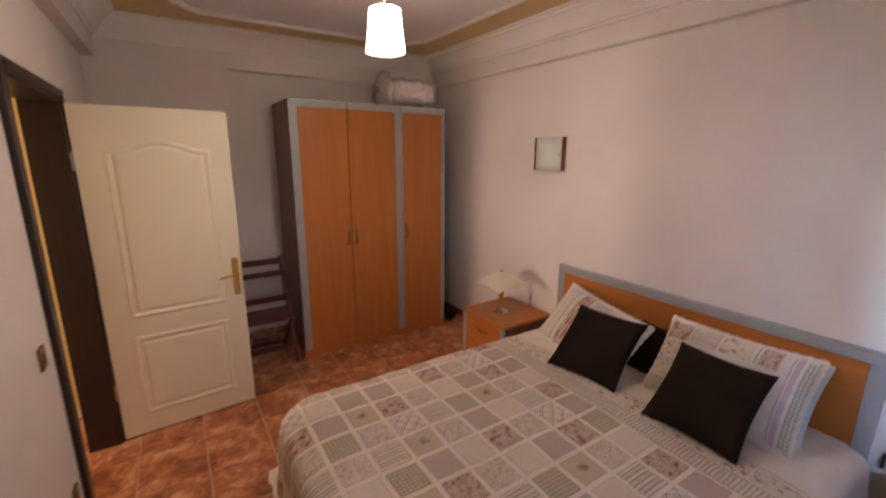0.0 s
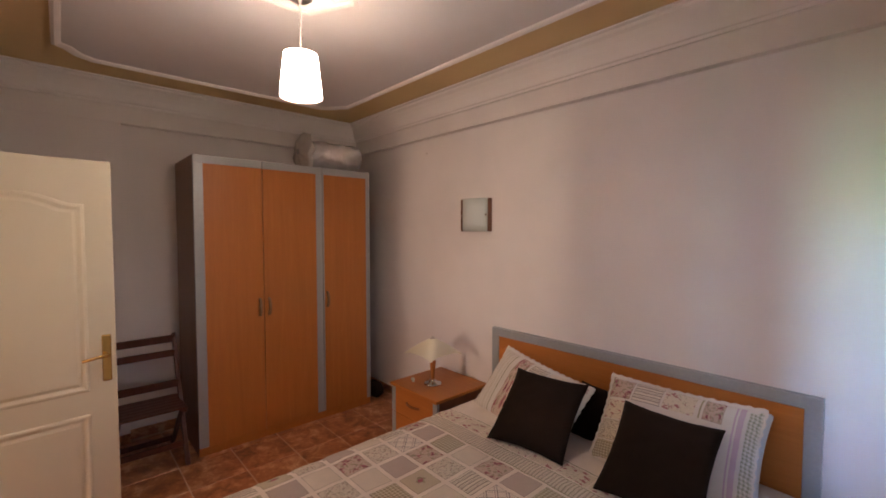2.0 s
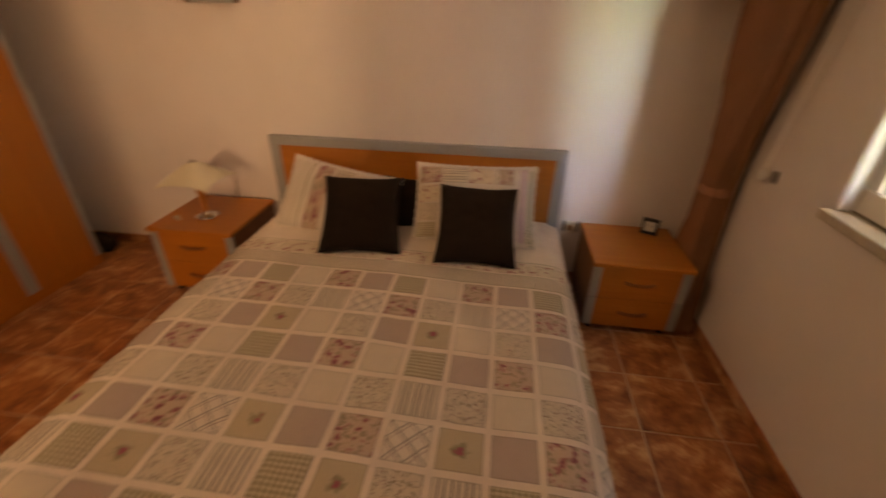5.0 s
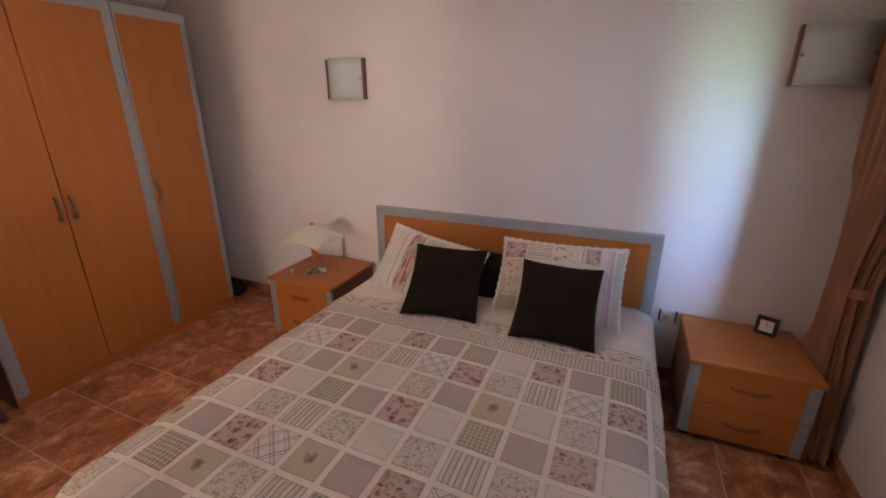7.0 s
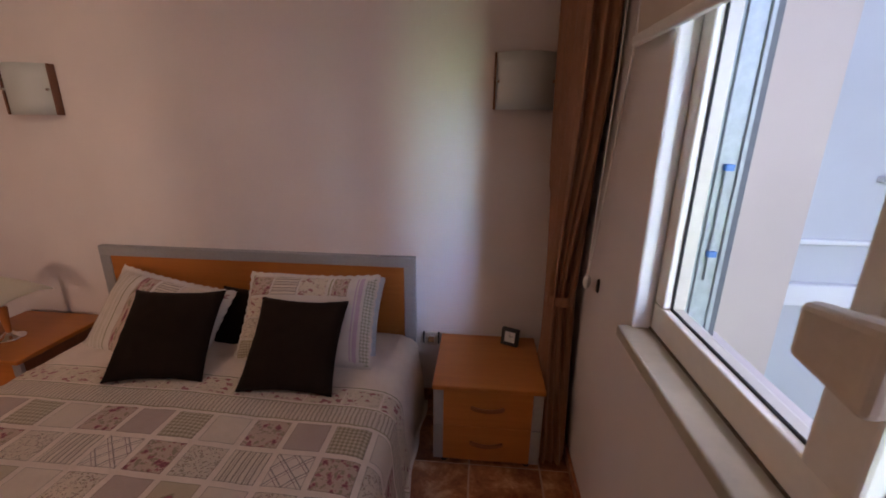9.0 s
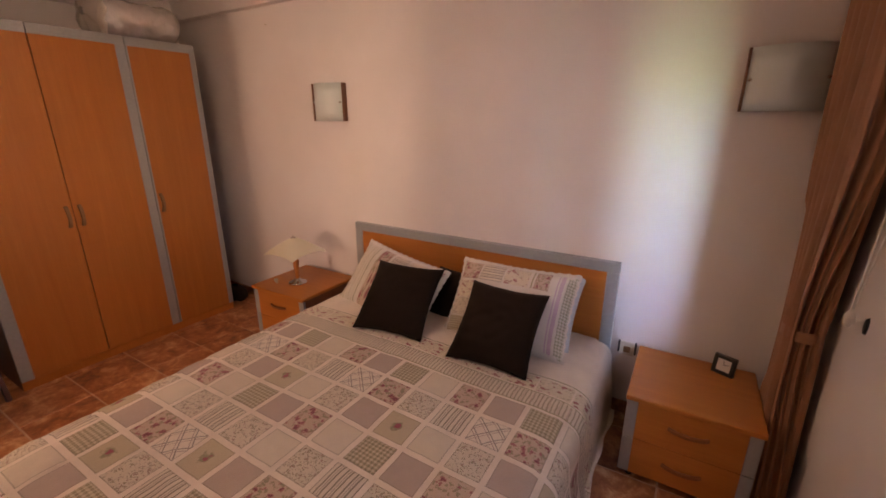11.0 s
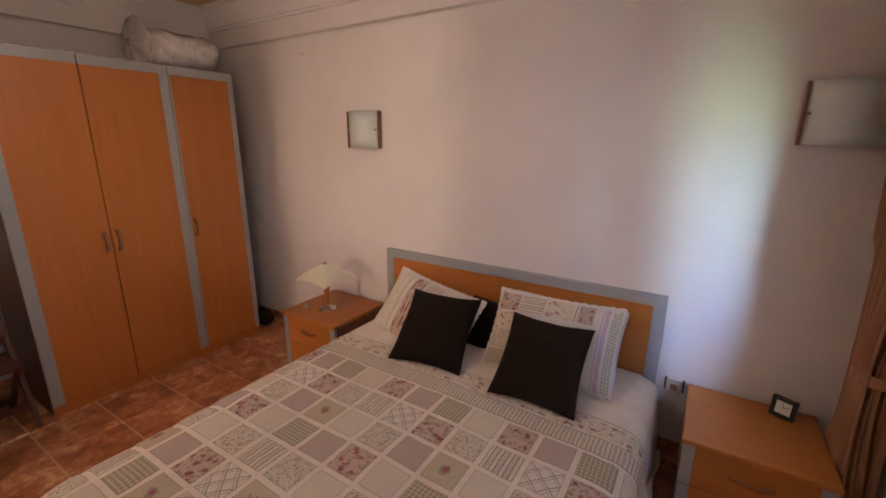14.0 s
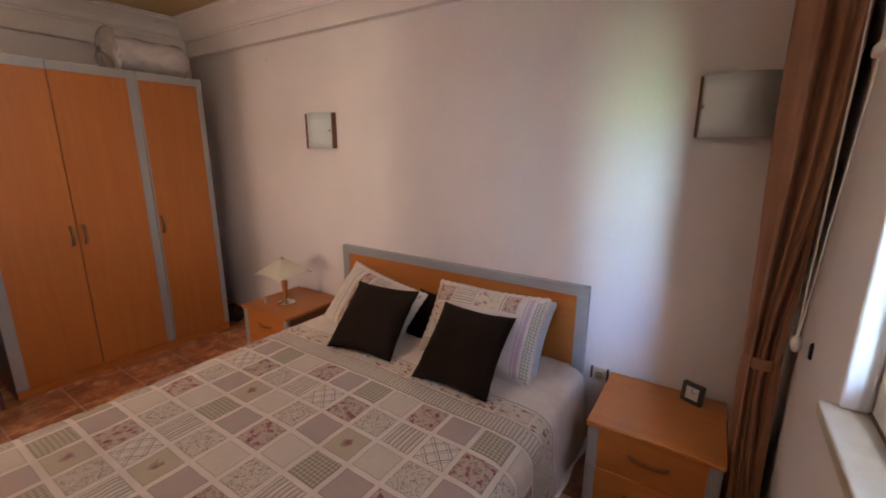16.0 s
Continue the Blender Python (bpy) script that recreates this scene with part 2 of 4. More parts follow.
def patch_mat(kind):
    """Printed cotton of one patchwork design, laid out over the patch's own square."""
    ground = {"S": (0.40, 0.325, 0.295), "P": (0.58, 0.525, 0.455), "U": (0.57, 0.52, 0.45), "F": (0.46, 0.355, 0.295), "G": (0.50, 0.45, 0.345), "L": (0.64, 0.595, 0.545),
              "D": (0.55, 0.50, 0.43), "T": (0.60, 0.55, 0.48), "R": (0.45, 0.39, 0.285), "B": (0.58, 0.53, 0.44), "C": (0.58, 0.56, 0.50)}[kind]
    ground = tuple(g * f for g, f in zip(ground, (1.25, 1.20, 1.155)))
    k = Mat("patch_" + kind, ground, 0.95)
    v = k.coords("UV")
    off = k.node("ShaderNodeVectorMath", operation="ADD")
    k.link(v, off.inputs[0])
    k.link(k.math("MULTIPLY", k.random(), 23.0), off.inputs[1])
    vo = off.outputs[0]
    sep = k.node("ShaderNodeSeparateXYZ")
    k.link(v, sep.inputs[0])
    x, y = sep.outputs[0], sep.outputs[1]

    warp = k.node("ShaderNodeTexNoise")
    warp.inputs["Scale"].default_value = 9
    k.link(vo, warp.inputs["Vector"])
    vw_ = k.node("ShaderNodeVectorMath", operation="MULTIPLY_ADD")
    k.link(warp.outputs["Color"], vw_.inputs[0])
    vw_.inputs[1].default_value = (0.28, 0.28, 0.28)
    k.link(vo, vw_.inputs[2])
    vw = vw_.outputs[0]

    def spots(vec, scale, size, soft=0.04):
        n = k.node("ShaderNodeTexVoronoi")
        n.inputs["Scale"].default_value = scale
        k.link(vec, n.inputs["Vector"])
        w = k.math("ADD", n.outputs["Distance"], k.math("MULTIPLY", k.noise(vec, scale * 3, 2), 0.25))
        return k.ramp(w, [(size, (1, 1, 1)), (size + soft, (0, 0, 0))])

    def lines(t, freq, share):
        w = k.math("FRACT", k.math("MULTIPLY", t, freq))
        return k.math("LESS_THAN", w, share)

    c = k.mix(k.ramp(k.noise(vo, 3, 3), [(0.35, (0, 0, 0)), (0.65, (0.5, 0.5, 0.5))]), ground, tuple(g * 0.9 for g in ground))
    if kind == "S":
        c = k.mix(k.math("MULTIPLY", spots(v, 26, 0.20), 0.18), c, (0.66, 0.60, 0.55))
    elif kind == "P":
        c = k.mix(k.math("MULTIPLY", spots(vo, 6, 0.24), 0.30), c, (0.70, 0.66, 0.60))
    elif kind == "F":
        c = k.mix(k.math("MULTIPLY", spots(vw, 6.5, 0.48, 0.05), 0.85), c, (0.25, 0.21, 0.13))
        c = k.mix(k.math("MULTIPLY", spots(vw, 4.0, 0.46, 0.05), 0.95), c, (0.36, 0.10, 0.12))
        c = k.mix(k.math("MULTIPLY", spots(vw, 4.0, 0.34, 0.05), 0.95), c, (0.20, 0.025, 0.05))
    elif kind == "G":
        g = k.math("ADD", lines(x, 8, 0.5), lines(y, 8, 0.5))
        c = k.mix(k.math("MULTIPLY", g, 0.42), c, (0.20, 0.165, 0.095))
    elif kind == "C":
        g = k.math("ADD", lines(x, 3, 0.5), lines(y, 3, 0.5))
        c = k.mix(k.math("MULTIPLY", g, 0.42), c, (0.24, 0.27, 0.17))
    elif kind == "L":
        s, d = k.math("ADD", x, y), k.math("ADD", k.math("SUBTRACT", x, y), 3.0)
        g = k.math("MAXIMUM", lines(s, 2.0, 0.09), lines(d, 2.0, 0.09))
        g2 = k.math("MAXIMUM", lines(k.math("ADD", s, 0.11), 2.0, 0.06), lines(k.math("ADD", d, 0.11), 2.0, 0.06))
        c = k.mix(k.math("MULTIPLY", g, 0.75), c, (0.13, 0.11, 0.11))
        c = k.mix(k.math("MULTIPLY", g2, 0.75), c, (0.26, 0.14, 0.15))
    elif kind == "D":
        c = k.mix(k.math("MULTIPLY", spots(vw, 11, 0.45), 0.85), c, (0.24, 0.20, 0.13))
        c = k.mix(k.math("MULTIPLY", spots(vw, 8, 0.35), 0.8), c, (0.29, 0.14, 0.13))
    elif kind == "T":
        yw = k.math("ADD", y, k.math("MULTIPLY", k.noise(v, 4, 2), 0.03))
        c = k.mix(k.math("MULTIPLY", lines(yw, 7, 0.30), 0.75), c, (0.13, 0.10, 0.075))
        c = k.mix(k.math("MULTIPLY", lines(k.math("ADD", yw, 0.065), 3.5, 0.08), 0.6), c, (0.20, 0.14, 0.11))
    elif kind == "U":
        c = k.mix(k.math("MULTIPLY", lines(k.math("ADD", y, k.math("MULTIPLY", k.noise(v, 2.5, 1), 0.06)), 9, 0.34), 0.72), c, (0.26, 0.22, 0.15))
        c = k.mix(k.math("MULTIPLY", lines(y, 4, 0.10), 0.4), c, (0.40, 0.22, 0.20))
    elif kind == "R":
        cx, cy = k.math("SUBTRACT", x, 0.5), k.math("SUBTRACT", y, 0.5)
        rr = k.math("SQRT", k.math("ADD", k.math("MULTIPLY", cx, cx), k.math("MULTIPLY", cy, cy)))
        w = k.math("ADD", rr, k.math("MULTIPLY", k.math("SUBTRACT", k.noise(vo, 7, 3), 0.5), 0.42))
        c = k.mix(k.math("MULTIPLY", k.ramp(w, [(0.14, (1, 1, 1)), (0.19, (0, 0, 0))]), 0.8), c, (0.22, 0.20, 0.11))
        c = k.mix(k.math("MULTIPLY", k.ramp(w, [(0.065, (1, 1, 1)), (0.11, (0, 0, 0))]), 0.95), c, (0.36, 0.05, 0.10))
    elif kind == "B":
        c = k.mix(k.math("MULTIPLY", spots(vw, 9, 0.38), 0.7), c, (0.30, 0.26, 0.16))
        c = k.mix(k.math("MULTIPLY", spots(vw, 4.0, 0.42), 0.95), c, (0.36, 0.10, 0.12))
    # running stitch round the rim of a square
    if kind not in "UBC":
        ex = k.math("MINIMUM", x, k.math("SUBTRACT", 1.0, x))
        ey = k.math("MINIMUM", y, k.math("SUBTRACT", 1.0, y))
        rim = k.math("LESS_THAN", k.math("MINIMUM", ex, ey), 0.028)
        dash = k.math("ADD", 0.22, k.math("MULTIPLY", k.noise(vo, 26, 1), 0.45))
        c = k.mix(k.math("MULTIPLY", rim, dash), c, (0.22, 0.18, 0.14))
    fine = k.noise(k.coords(), 900, 2)
    k.color(k.mix(0.12, c, k.ramp(fine, [(0.35, (0.2, 0.18, 0.16)), (0.65, (0.75, 0.7, 0.65))])))
    k.bump(k.math("ADD", k.math("MULTIPLY", k.noise(k.coords(), 55, 3), 3.0), fine), 0.45, 0.0012)
    return k.m


PATCH = {c: patch_mat(c) for c in "SPFGLDTRBUC"}
STRIPE_MATS = {"olive": fabric("olive_stripe", (0.36, 0.33, 0.22)), "mauve": fabric("mauve_stripe", (0.56, 0.41, 0.48)), "white": fabric("white_stripe", (0.68, 0.63, 0.58)), "cream": fabric("cream_stripe", (0.55, 0.49, 0.40))}


# ---- builders ----
def mesh(bm, name, mat, smooth=False):
    bmesh.ops.recalc_face_normals(bm, faces=bm.faces)
    me = bpy.data.meshes.new(name)
    bm.to_mesh(me)
    bm.free()
    me.materials.append(mat)
    if smooth:
        for p in me.polygons:
            p.use_smooth = True
    return me


def part(name, bm, mat, parent, label="", smooth=False):
    ob = new(name, mesh(bm, name, mat, smooth))
    ob.parent = parent
    return tagged(ob, label)


def thing(name, label, category, at=(0, 0, 0), rz=0, group="", kind=""):
    ob = new(name)
    ob.empty_display_size = 0.1
    ob.matrix_basis = pose(*at, 0, 0, rz)
    return tagged(ob, label, category, group, kind)


def solid(name, bm, mat, label, category, at=(0, 0, 0), rz=0, group="", kind="", smooth=False):
    ob = new(name, mesh(bm, name, mat, smooth))
    ob.matrix_basis = pose(*at, 0, 0, rz)
    return tagged(ob, label, category, group, kind)


def box(x0, x1, y0, y1, z0, z1, bevel=0.0, seg=2, bm=None):
    own = bmesh.new()
    bmesh.ops.create_cube(own, size=1)
    for w in own.verts:
        w.co = ((x0 + x1) / 2 + w.co.x * (x1 - x0), (y0 + y1) / 2 + w.co.y * (y1 - y0), (z0 + z1) / 2 + w.co.z * (z1 - z0))
    if bevel:
        bmesh.ops.bevel(own, geom=own.edges[:], offset=bevel, segments=seg, affect="EDGES", profile=0.5)
    return join(bm, own)


def join(bm, own):
    if bm is None:
        return own
    me = bpy.data.meshes.new("tmp")
    own.to_mesh(me)
    own.free()
    bm.from_mesh(me)
    bpy.data.meshes.remove(me)
    return bm


def bar(a, b, w, d, bevel=0.003, up=(0, 0, 1), bm=None):
    """A rectangular bar from a to b, w wide and d deep."""
    a, b = Vector(a), Vector(b)
    z = (b - a).normalized()
    x = Vector(up).cross(z)
    x = x.normalized() if x.length > 1e-4 else Vector((1, 0, 0))
    y = z.cross(x)
    own = box(-w / 2, w / 2, -d / 2, d / 2, 0, (b - a).length, bevel)
    m = Matrix((x, y, z)).transposed().to_4x4()
    own.transform(Matrix.Translation(a) @ m)
    return join(bm, own)


def lathe(profile, seg=32, bm=None, at=(0, 0, 0)):
    """A surface turned round z from (radius, height) pairs."""
    own = bmesh.new()
    rings = []
    for r, z in profile:
        if r < 1e-5:
            rings.append([own.verts.new((at[0], at[1], at[2] + z))])
        else:
            rings.append([own.verts.new((at[0] + r * math.cos(i * math.tau / seg), at[1] + r * math.sin(i * math.tau / seg), at[2] + z)) for i in range(seg)])
    for p, q in zip(rings, rings[1:]):
        for i in range(seg):
            j = (i + 1) % seg
            if len(p) == 1 and len(q) > 1:
                own.faces.new((p[0], q[i], q[j]))
            elif len(q) == 1 and len(p) > 1:
                own.faces.new((p[i], q[0], p[j]))
            elif len(p) > 1:
                own.faces.new((p[i], q[i], q[j], p[j]))
    return join(bm, own)


def tube(points, radius, seg=10, bm=None):
    own = bmesh.new()
    pts = [Vector(p) for p in points]
    rings = []
    for i, p in enumerate(pts):
        d = (pts[min(i + 1, len(pts) - 1)] - pts[max(i - 1, 0)]).normalized()
        a = d.cross(Vector((0.3, 0.5, 0.8))).normalized()
        c = d.cross(a)
        rings.append([own.verts.new(p + radius * (a * math.cos(k * math.tau / seg) + c * math.sin(k * math.tau / seg))) for k in range(seg)])
    for p, q in zip(rings, rings[1:]):
        for i in range(seg):
            own.faces.new((p[i], p[(i + 1) % seg], q[(i + 1) % seg], q[i]))
    own.faces.new(rings[0])
    own.faces.new(rings[-1][::-1])
    return join(bm, own)


def strap(points, across, thick, bm=None):
    """One bent strip of metal along the points; across is half its width as a vector."""
    own = bmesh.new()
    pts, half = [Vector(p) for p in points], Vector(across)
    rings = []
    for i, p in enumerate(pts):
        d = (pts[min(i + 1, len(pts) - 1)] - pts[max(i - 1, 0)]).normalized()
        n = d.cross(half).normalized() * thick / 2
        rings.append([own.verts.new(p + o) for o in (half * 0.8 + n, -half * 0.8 + n, -half, -half * 0.8 - n, half * 0.8 - n, half)])
    for p, q in zip(rings, rings[1:]):
        for i in range(6):
            own.faces.new((p[i], p[(i + 1) % 6], q[(i + 1) % 6], q[i]))
    own.faces.new(rings[0][::-1])
    own.faces.new(rings[-1])
    bmesh.ops.recalc_face_normals(own, faces=own.faces)
    return join(bm, own)


def sheet(nu, nv, fn, bm=None, uv=False):
    """A grid of nu x nv cells, whose corners fn(u, v) places, u and v from 0 to 1."""
    own = bm or bmesh.new()
    g = [[own.verts.new(fn(i / nu, j / nv)) for j in range(nv + 1)] for i in range(nu + 1)]
    layer = own.loops.layers.uv.verify() if uv else None
    for i in range(nu):
        for j in range(nv):
            fc = own.faces.new((g[i][j], g[i + 1][j], g[i + 1][j + 1], g[i][j + 1]))
            if uv:
                for lp, (a, c) in zip(fc.loops, ((i, j), (i + 1, j), (i + 1, j + 1), (i, j + 1))):
                    lp[layer].uv = (a / nu, c / nv)
    return own


# ---- the room's shell ----
XW, XE, YS, YN = -0.32, 2.64, -0.208, 4.40
BX, BY, BW, BZ = 2.58, 4.33, -0.24, 2.41   # faces of the beams under the ceiling, and their underside
ZC = 2.69
DY0, DY1, DZ = 2.34, 3.20, 1.988           # the doorway
WX0, WX1, WZ0, WZ1 = 0.62, 1.725, 0.99, 2.02  # the window opening

bm = box(XW - 0.14, XE + 0.2, -0.5, YN + 0.2, -0.12, -0.004)
box(-3.55, XW - 0.14, 1.4, 3.9, -0.12, -0.004, bm=bm)
floor = solid("floor", bm, GROUT, "terracotta tiled floor with brown grout joints", "floor", kind="structure")
solid("wall_east", box(XE, XE + 0.2, -0.5, YN + 0.2, 0, 2.9), WALL, "plain cream painted wall behind the bed", "wall", kind="structure")
solid("wall_north", box(XW - 0.14, XE, YN, YN + 0.2, 0, 2.9), WALL, "cream painted wall with a shallow recess", "wall", kind="structure")
solid("pilaster_north", box(XW, 0.60, BY, YN, 0, BZ), WALL, "cream painted flat pilaster beside the recess", "wall", kind="structure")
bm = box(XW - 0.14, XW, -0.5, DY0 - 0.05, 0, 2.9)
box(XW - 0.14, XW, DY1 + 0.05, YN, 0, 2.9, bm=bm)
box(XW - 0.14, XW, DY0 - 0.05, DY1 + 0.05, DZ + 0.05, 2.9, bm=bm)
solid("wall_west", bm, WALL, "cream painted wall with the doorway", "wall", kind="structure")
bm = box(XW, WX0, -0.50, YS, 0, 2.9)
box(WX1, XE, -0.335, YS, 0, 2.9, bm=bm)
box(1.80, XE, -0.50, -0.335, 0, 2.9, bm=bm)
box(WX1, 1.80, -0.50, -0.335, 0, WZ0 - 0.03, bm=bm)
box(WX1, 1.80, -0.50, -0.335, WZ1, 2.9, bm=bm)
# unseen tall block above the room, added to keep sun off the walls outside
box(XW - 1, XE + 4, -0.50, -0.3, 2.9, 9.0, bm=bm)
box(WX0, WX1, -0.50, YS, 0, WZ0 - 0.03, bm=bm)
box(WX0, WX1, -0.50, YS, WZ1, 2.9, bm=bm)
solid("wall_south", bm, WALL, "cream painted window wall", "wall", kind="structure")
solid("beam_east", box(BX, XE, YS, BY, BZ, 2.9, 0.004), WALL, "cream painted beam along the bed wall", "beam", kind="structure")
solid("beam_north", box(XW, XE, BY, YN, BZ, 2.9, 0.004), WALL, "cream painted beam above the wardrobe recess", "beam", kind="structure")
solid("beam_west", box(XW, BW, YS, BY, BZ, 2.9, 0.004), WALL, "cream painted beam above the doorway", "beam", kind="structure")
solid("ceiling", box(XW - 0.14, XE + 0.2, -0.5, YN + 0.2, ZC, ZC + 0.2), BAND, "ceiling with an ochre painted border", "ceiling", kind="structure")


def ring(outer, inner, z_out, z_in, steps, bm=None):
    """A moulded strip between two rectangles (x0, x1, y0, y1), with a curved profile."""
    own = bm or bmesh.new()
    rows = []
    for i, (s, h) in enumerate(steps):
        r = [o + (n - o) * s for o, n in zip(outer, inner)]
        z = z_out + (z_in - z_out) * h
        rows.append([own.verts.new((x, y, z)) for x, y in ((r[0], r[2]), (r[1], r[2]), (r[1], r[3]), (r[0], r[3]))])
    for p, q in zip(rows, rows[1:]):
        for i in range(4):
            own.faces.new((p[i], p[(i + 1) % 4], q[(i + 1) % 4], q[i]))
    return own


PROFILE = [(0, 0), (0.10, 0.0), (0.13, 0.10), (0.2, 0.12), (0.26, 0.2), (0.36, 0.4), (0.5, 0.6), (0.66, 0.76), (0.8, 0.84), (0.83, 0.93), (1, 0.94), (1, 1)]
solid("cornice", ring((BW, BX, YS, BY), (BW + 0.17, BX - 0.17, YS + 0.17, BY - 0.17), ZC - 0.15, ZC - 0.001, PROFILE), MOULD,
      "white plaster cornice with stepped curves", "cornice", kind="structure")


def notched(x0, x1, y0, y1, c, inset, z):
    """The outline of a rectangle with notched corners."""
    x0, x1, y0, y1 = x0 + inset, x1 - inset, y0 + inset, y1 - inset
    pts = []
    for cx, cy, sx, sy in ((x0, y0, 1, 1), (x1, y0, -1, 1), (x1, y1, -1, -1), (x0, y1, 1, -1)):
        a = [(cx, cy + sy * 1.3 * c), (cx + sx * 0.35 * c, cy + sy * 1.05 * c), (cx + sx * 0.75 * c, cy + sy * 0.35 * c), (cx + sx * 1.3 * c, cy)]
        pts += a if sx * sy > 0 else a[::-1]
    return [(x, y, z) for x, y in pts]


PANEL = (0.25, 2.12, 0.20, 3.86)
bm = bmesh.new()
bm.faces.new([bm.verts.new(p) for p in notched(*PANEL, 0.13, 0.02, ZC - 0.006)])
solid("ceiling_panel", bm, CEIL, "white ceiling panel with notched corners", "ceiling", kind="structure")
bm = bmesh.new()
loops = [[bm.verts.new(p) for p in notched(*PANEL, 0.13, i, ZC - d)] for i, d in ((-0.012, 0.001), (-0.01, 0.016), (0.004, 0.024), (0.016, 0.020), (0.026, 0.014), (0.032, 0.003))]
for p, q in zip(loops, loops[1:]):
    for i in range(len(p)):
        j = (i + 1) % len(p)
        bm.faces.new((p[i], p[j], q[j], q[i]))
solid("ceiling_moulding", bm, MOULD, "white plaster strip round the ceiling panel", "moulding", kind="structure")

# the hall behind the doorway
bm = box(-3.55, -3.40, 1.5, 2.525, 0, 2.6)
box(-3.55, -3.40, 2.955, 3.8, 0, 2.6, bm=bm)
box(-3.55, -3.40, 2.525, 2.955, 0, 0.98, bm=bm)
box(-3.55, -3.40, 2.525, 2.955, 1.72, 2.6, bm=bm)
solid("hall_wall", bm, HALL, "yellow painted hall wall with a narrow window", "wall", kind="structure")
bm = box(-3.4, XW - 0.14, 1.4, 1.5, 0, 2.6)
box(-3.4, XW - 0.14, 3.8, 3.9, 0, 2.6, bm=bm)
solid("hall_side_wall", bm, HALL, "yellow painted hall side wall", "wall", kind="structure")
solid("hall_ceiling", box(-3.55, XW - 0.14, 1.4, 3.9, 2.6, 2.7), CEIL, "white hall ceiling", "ceiling", kind="structure")

# skirting of cut tiles
bm = box(XE - 0.012, XE, YS, YN, 0, 0.075, 0.003)
box(0.60, XE - 0.012, YN - 0.012, YN, 0, 0.075, 0.003, bm=bm)
box(XW, 0.60, BY - 0.012, BY, 0, 0.075, 0.003, bm=bm)
box(XW, XW + 0.012, YS, DY0 - 0.08, 0, 0.075, 0.003, bm=bm)
box(XW, XW + 0.012, DY1 + 0.08, BY - 0.012, 0, 0.075, 0.003, bm=bm)
for i in range(-5, 6):
    x0, x1 = max(XW + 0.012, 1.138 + (i - 1) * 0.3395 + 0.002), min(XE - 0.012, 1.138 + i * 0.3395 - 0.002)
    if x1 - x0 > 0.03:
        box(x0, x1, YS, YS + 0.016, 0, 0.055, 0.003, bm=bm)
solid("baseboard", bm, TILE, "terracotta tile skirting", "baseboard", kind="structure")

# ---- doorway and door ----
bm = box(XW - 0.15, XW + 0.012, DY0 - 0.05, DY0, 0, DZ + 0.05, 0.003)
box(XW - 0.15, XW + 0.012, DY1, DY1 + 0.05, 0, DZ + 0.05, 0.003, bm=bm)
box(XW - 0.15, XW + 0.012, DY0, DY1, DZ, DZ + 0.05, 0.003, bm=bm)
box(XW, XW + 0.022, DY0 - 0.085, DY0 - 0.02, 0, DZ + 0.062, 0.005, bm=bm)
box(XW, XW + 0.022, DY1 + 0.02, DY1 + 0.085, 0, DZ + 0.062, 0.005, bm=bm)
box(XW, XW + 0.022, DY0 - 0.02, DY1 + 0.02, DZ + 0.02, DZ + 0.062, 0.005, bm=bm)
solid("door_frame", bm, DARKOAK, "dark brown wooden door frame", "door frame", kind="structure")


def door_leaf(w, h):
    """A white moulded door, hinge edge at x 0, room face towards -y, with an arched upper panel and a lower panel."""
    d = thing("door_1", "open cream painted door with two moulded panels", "door", kind="structure")
    part("leaf", box(0, w, -0.018, 0.018, 0, h, 0.002), DOOR, d)
    for x0, x1, z0, z1, arch in ((0.125, w - 0.115, 0.76, 1.80, 0.055), (0.125, w - 0.115, 0.13, 0.64, 0.0)):
        for side in (-1, 1):
            n = 14
            outline = [(x0, z0), (x1, z0)]
            for i in range(n + 1):
                u = i / n
                s = max(0.0, math.sin(math.pi * (u * 1.3 - 0.15))) if 0.115 < u < 0.885 else 0.0
                outline.append((x1 + (x0 - x1) * u, z1 + arch * (s - 1.0 if arch else 0)))
            cx, cz = (x0 + x1) / 2, (z0 + z1) / 2
            bm = bmesh.new()
            rows = []
            for inset, depth in ((0, 0.0), (0.006, 0.007), (0.016, 0.009), (0.026, 0.003), (0.034, -0.001), (0.05, 0.006), (0.075, 0.0065)):
                fx, fz = 1 - inset / ((x1 - x0) / 2), 1 - inset / ((z1 - z0) / 2)
                rows.append([bm.verts.new((cx + (x - cx) * fx, side * (0.0181 + depth), cz + (z - cz) * fz)) for x, z in outline])
            for p, q in zip(rows, rows[1:]):
                for i in range(len(p)):
                    j = (i + 1) % len(p)
                    bm.faces.new((p[i], p[j], q[j], q[i]))
            bm.faces.new(rows[-1])
            part("panel", bm, DOOR, d)
    for side in (-1, 1):
        plate = part("lock_plate", box(w - 0.062, w - 0.022, min(side * 0.018, side * 0.024), max(side * 0.018, side * 0.024), 0.80, 1.05, 0.006), BRASS, d, "polished brass lock plate")
        bm = tube([(w - 0.042, side * 0.02, 0.945), (w - 0.042, side * 0.06, 0.945), (w - 0.052, side * 0.068, 0.945), (w - 0.09, side * 0.068, 0.942), (w - 0.15, side * 0.064, 0.932)], 0.008)
        part("lever", bm, BRASS, plate, smooth=True)
    for z in (0.32, 1.68):
        part("hinge", box(-0.022, 0.0, -0.024, 0.006, z - 0.05, z + 0.05, 0.002), CHROME, d, "steel hinge")
    return d


door = door_leaf(0.755, 1.975)
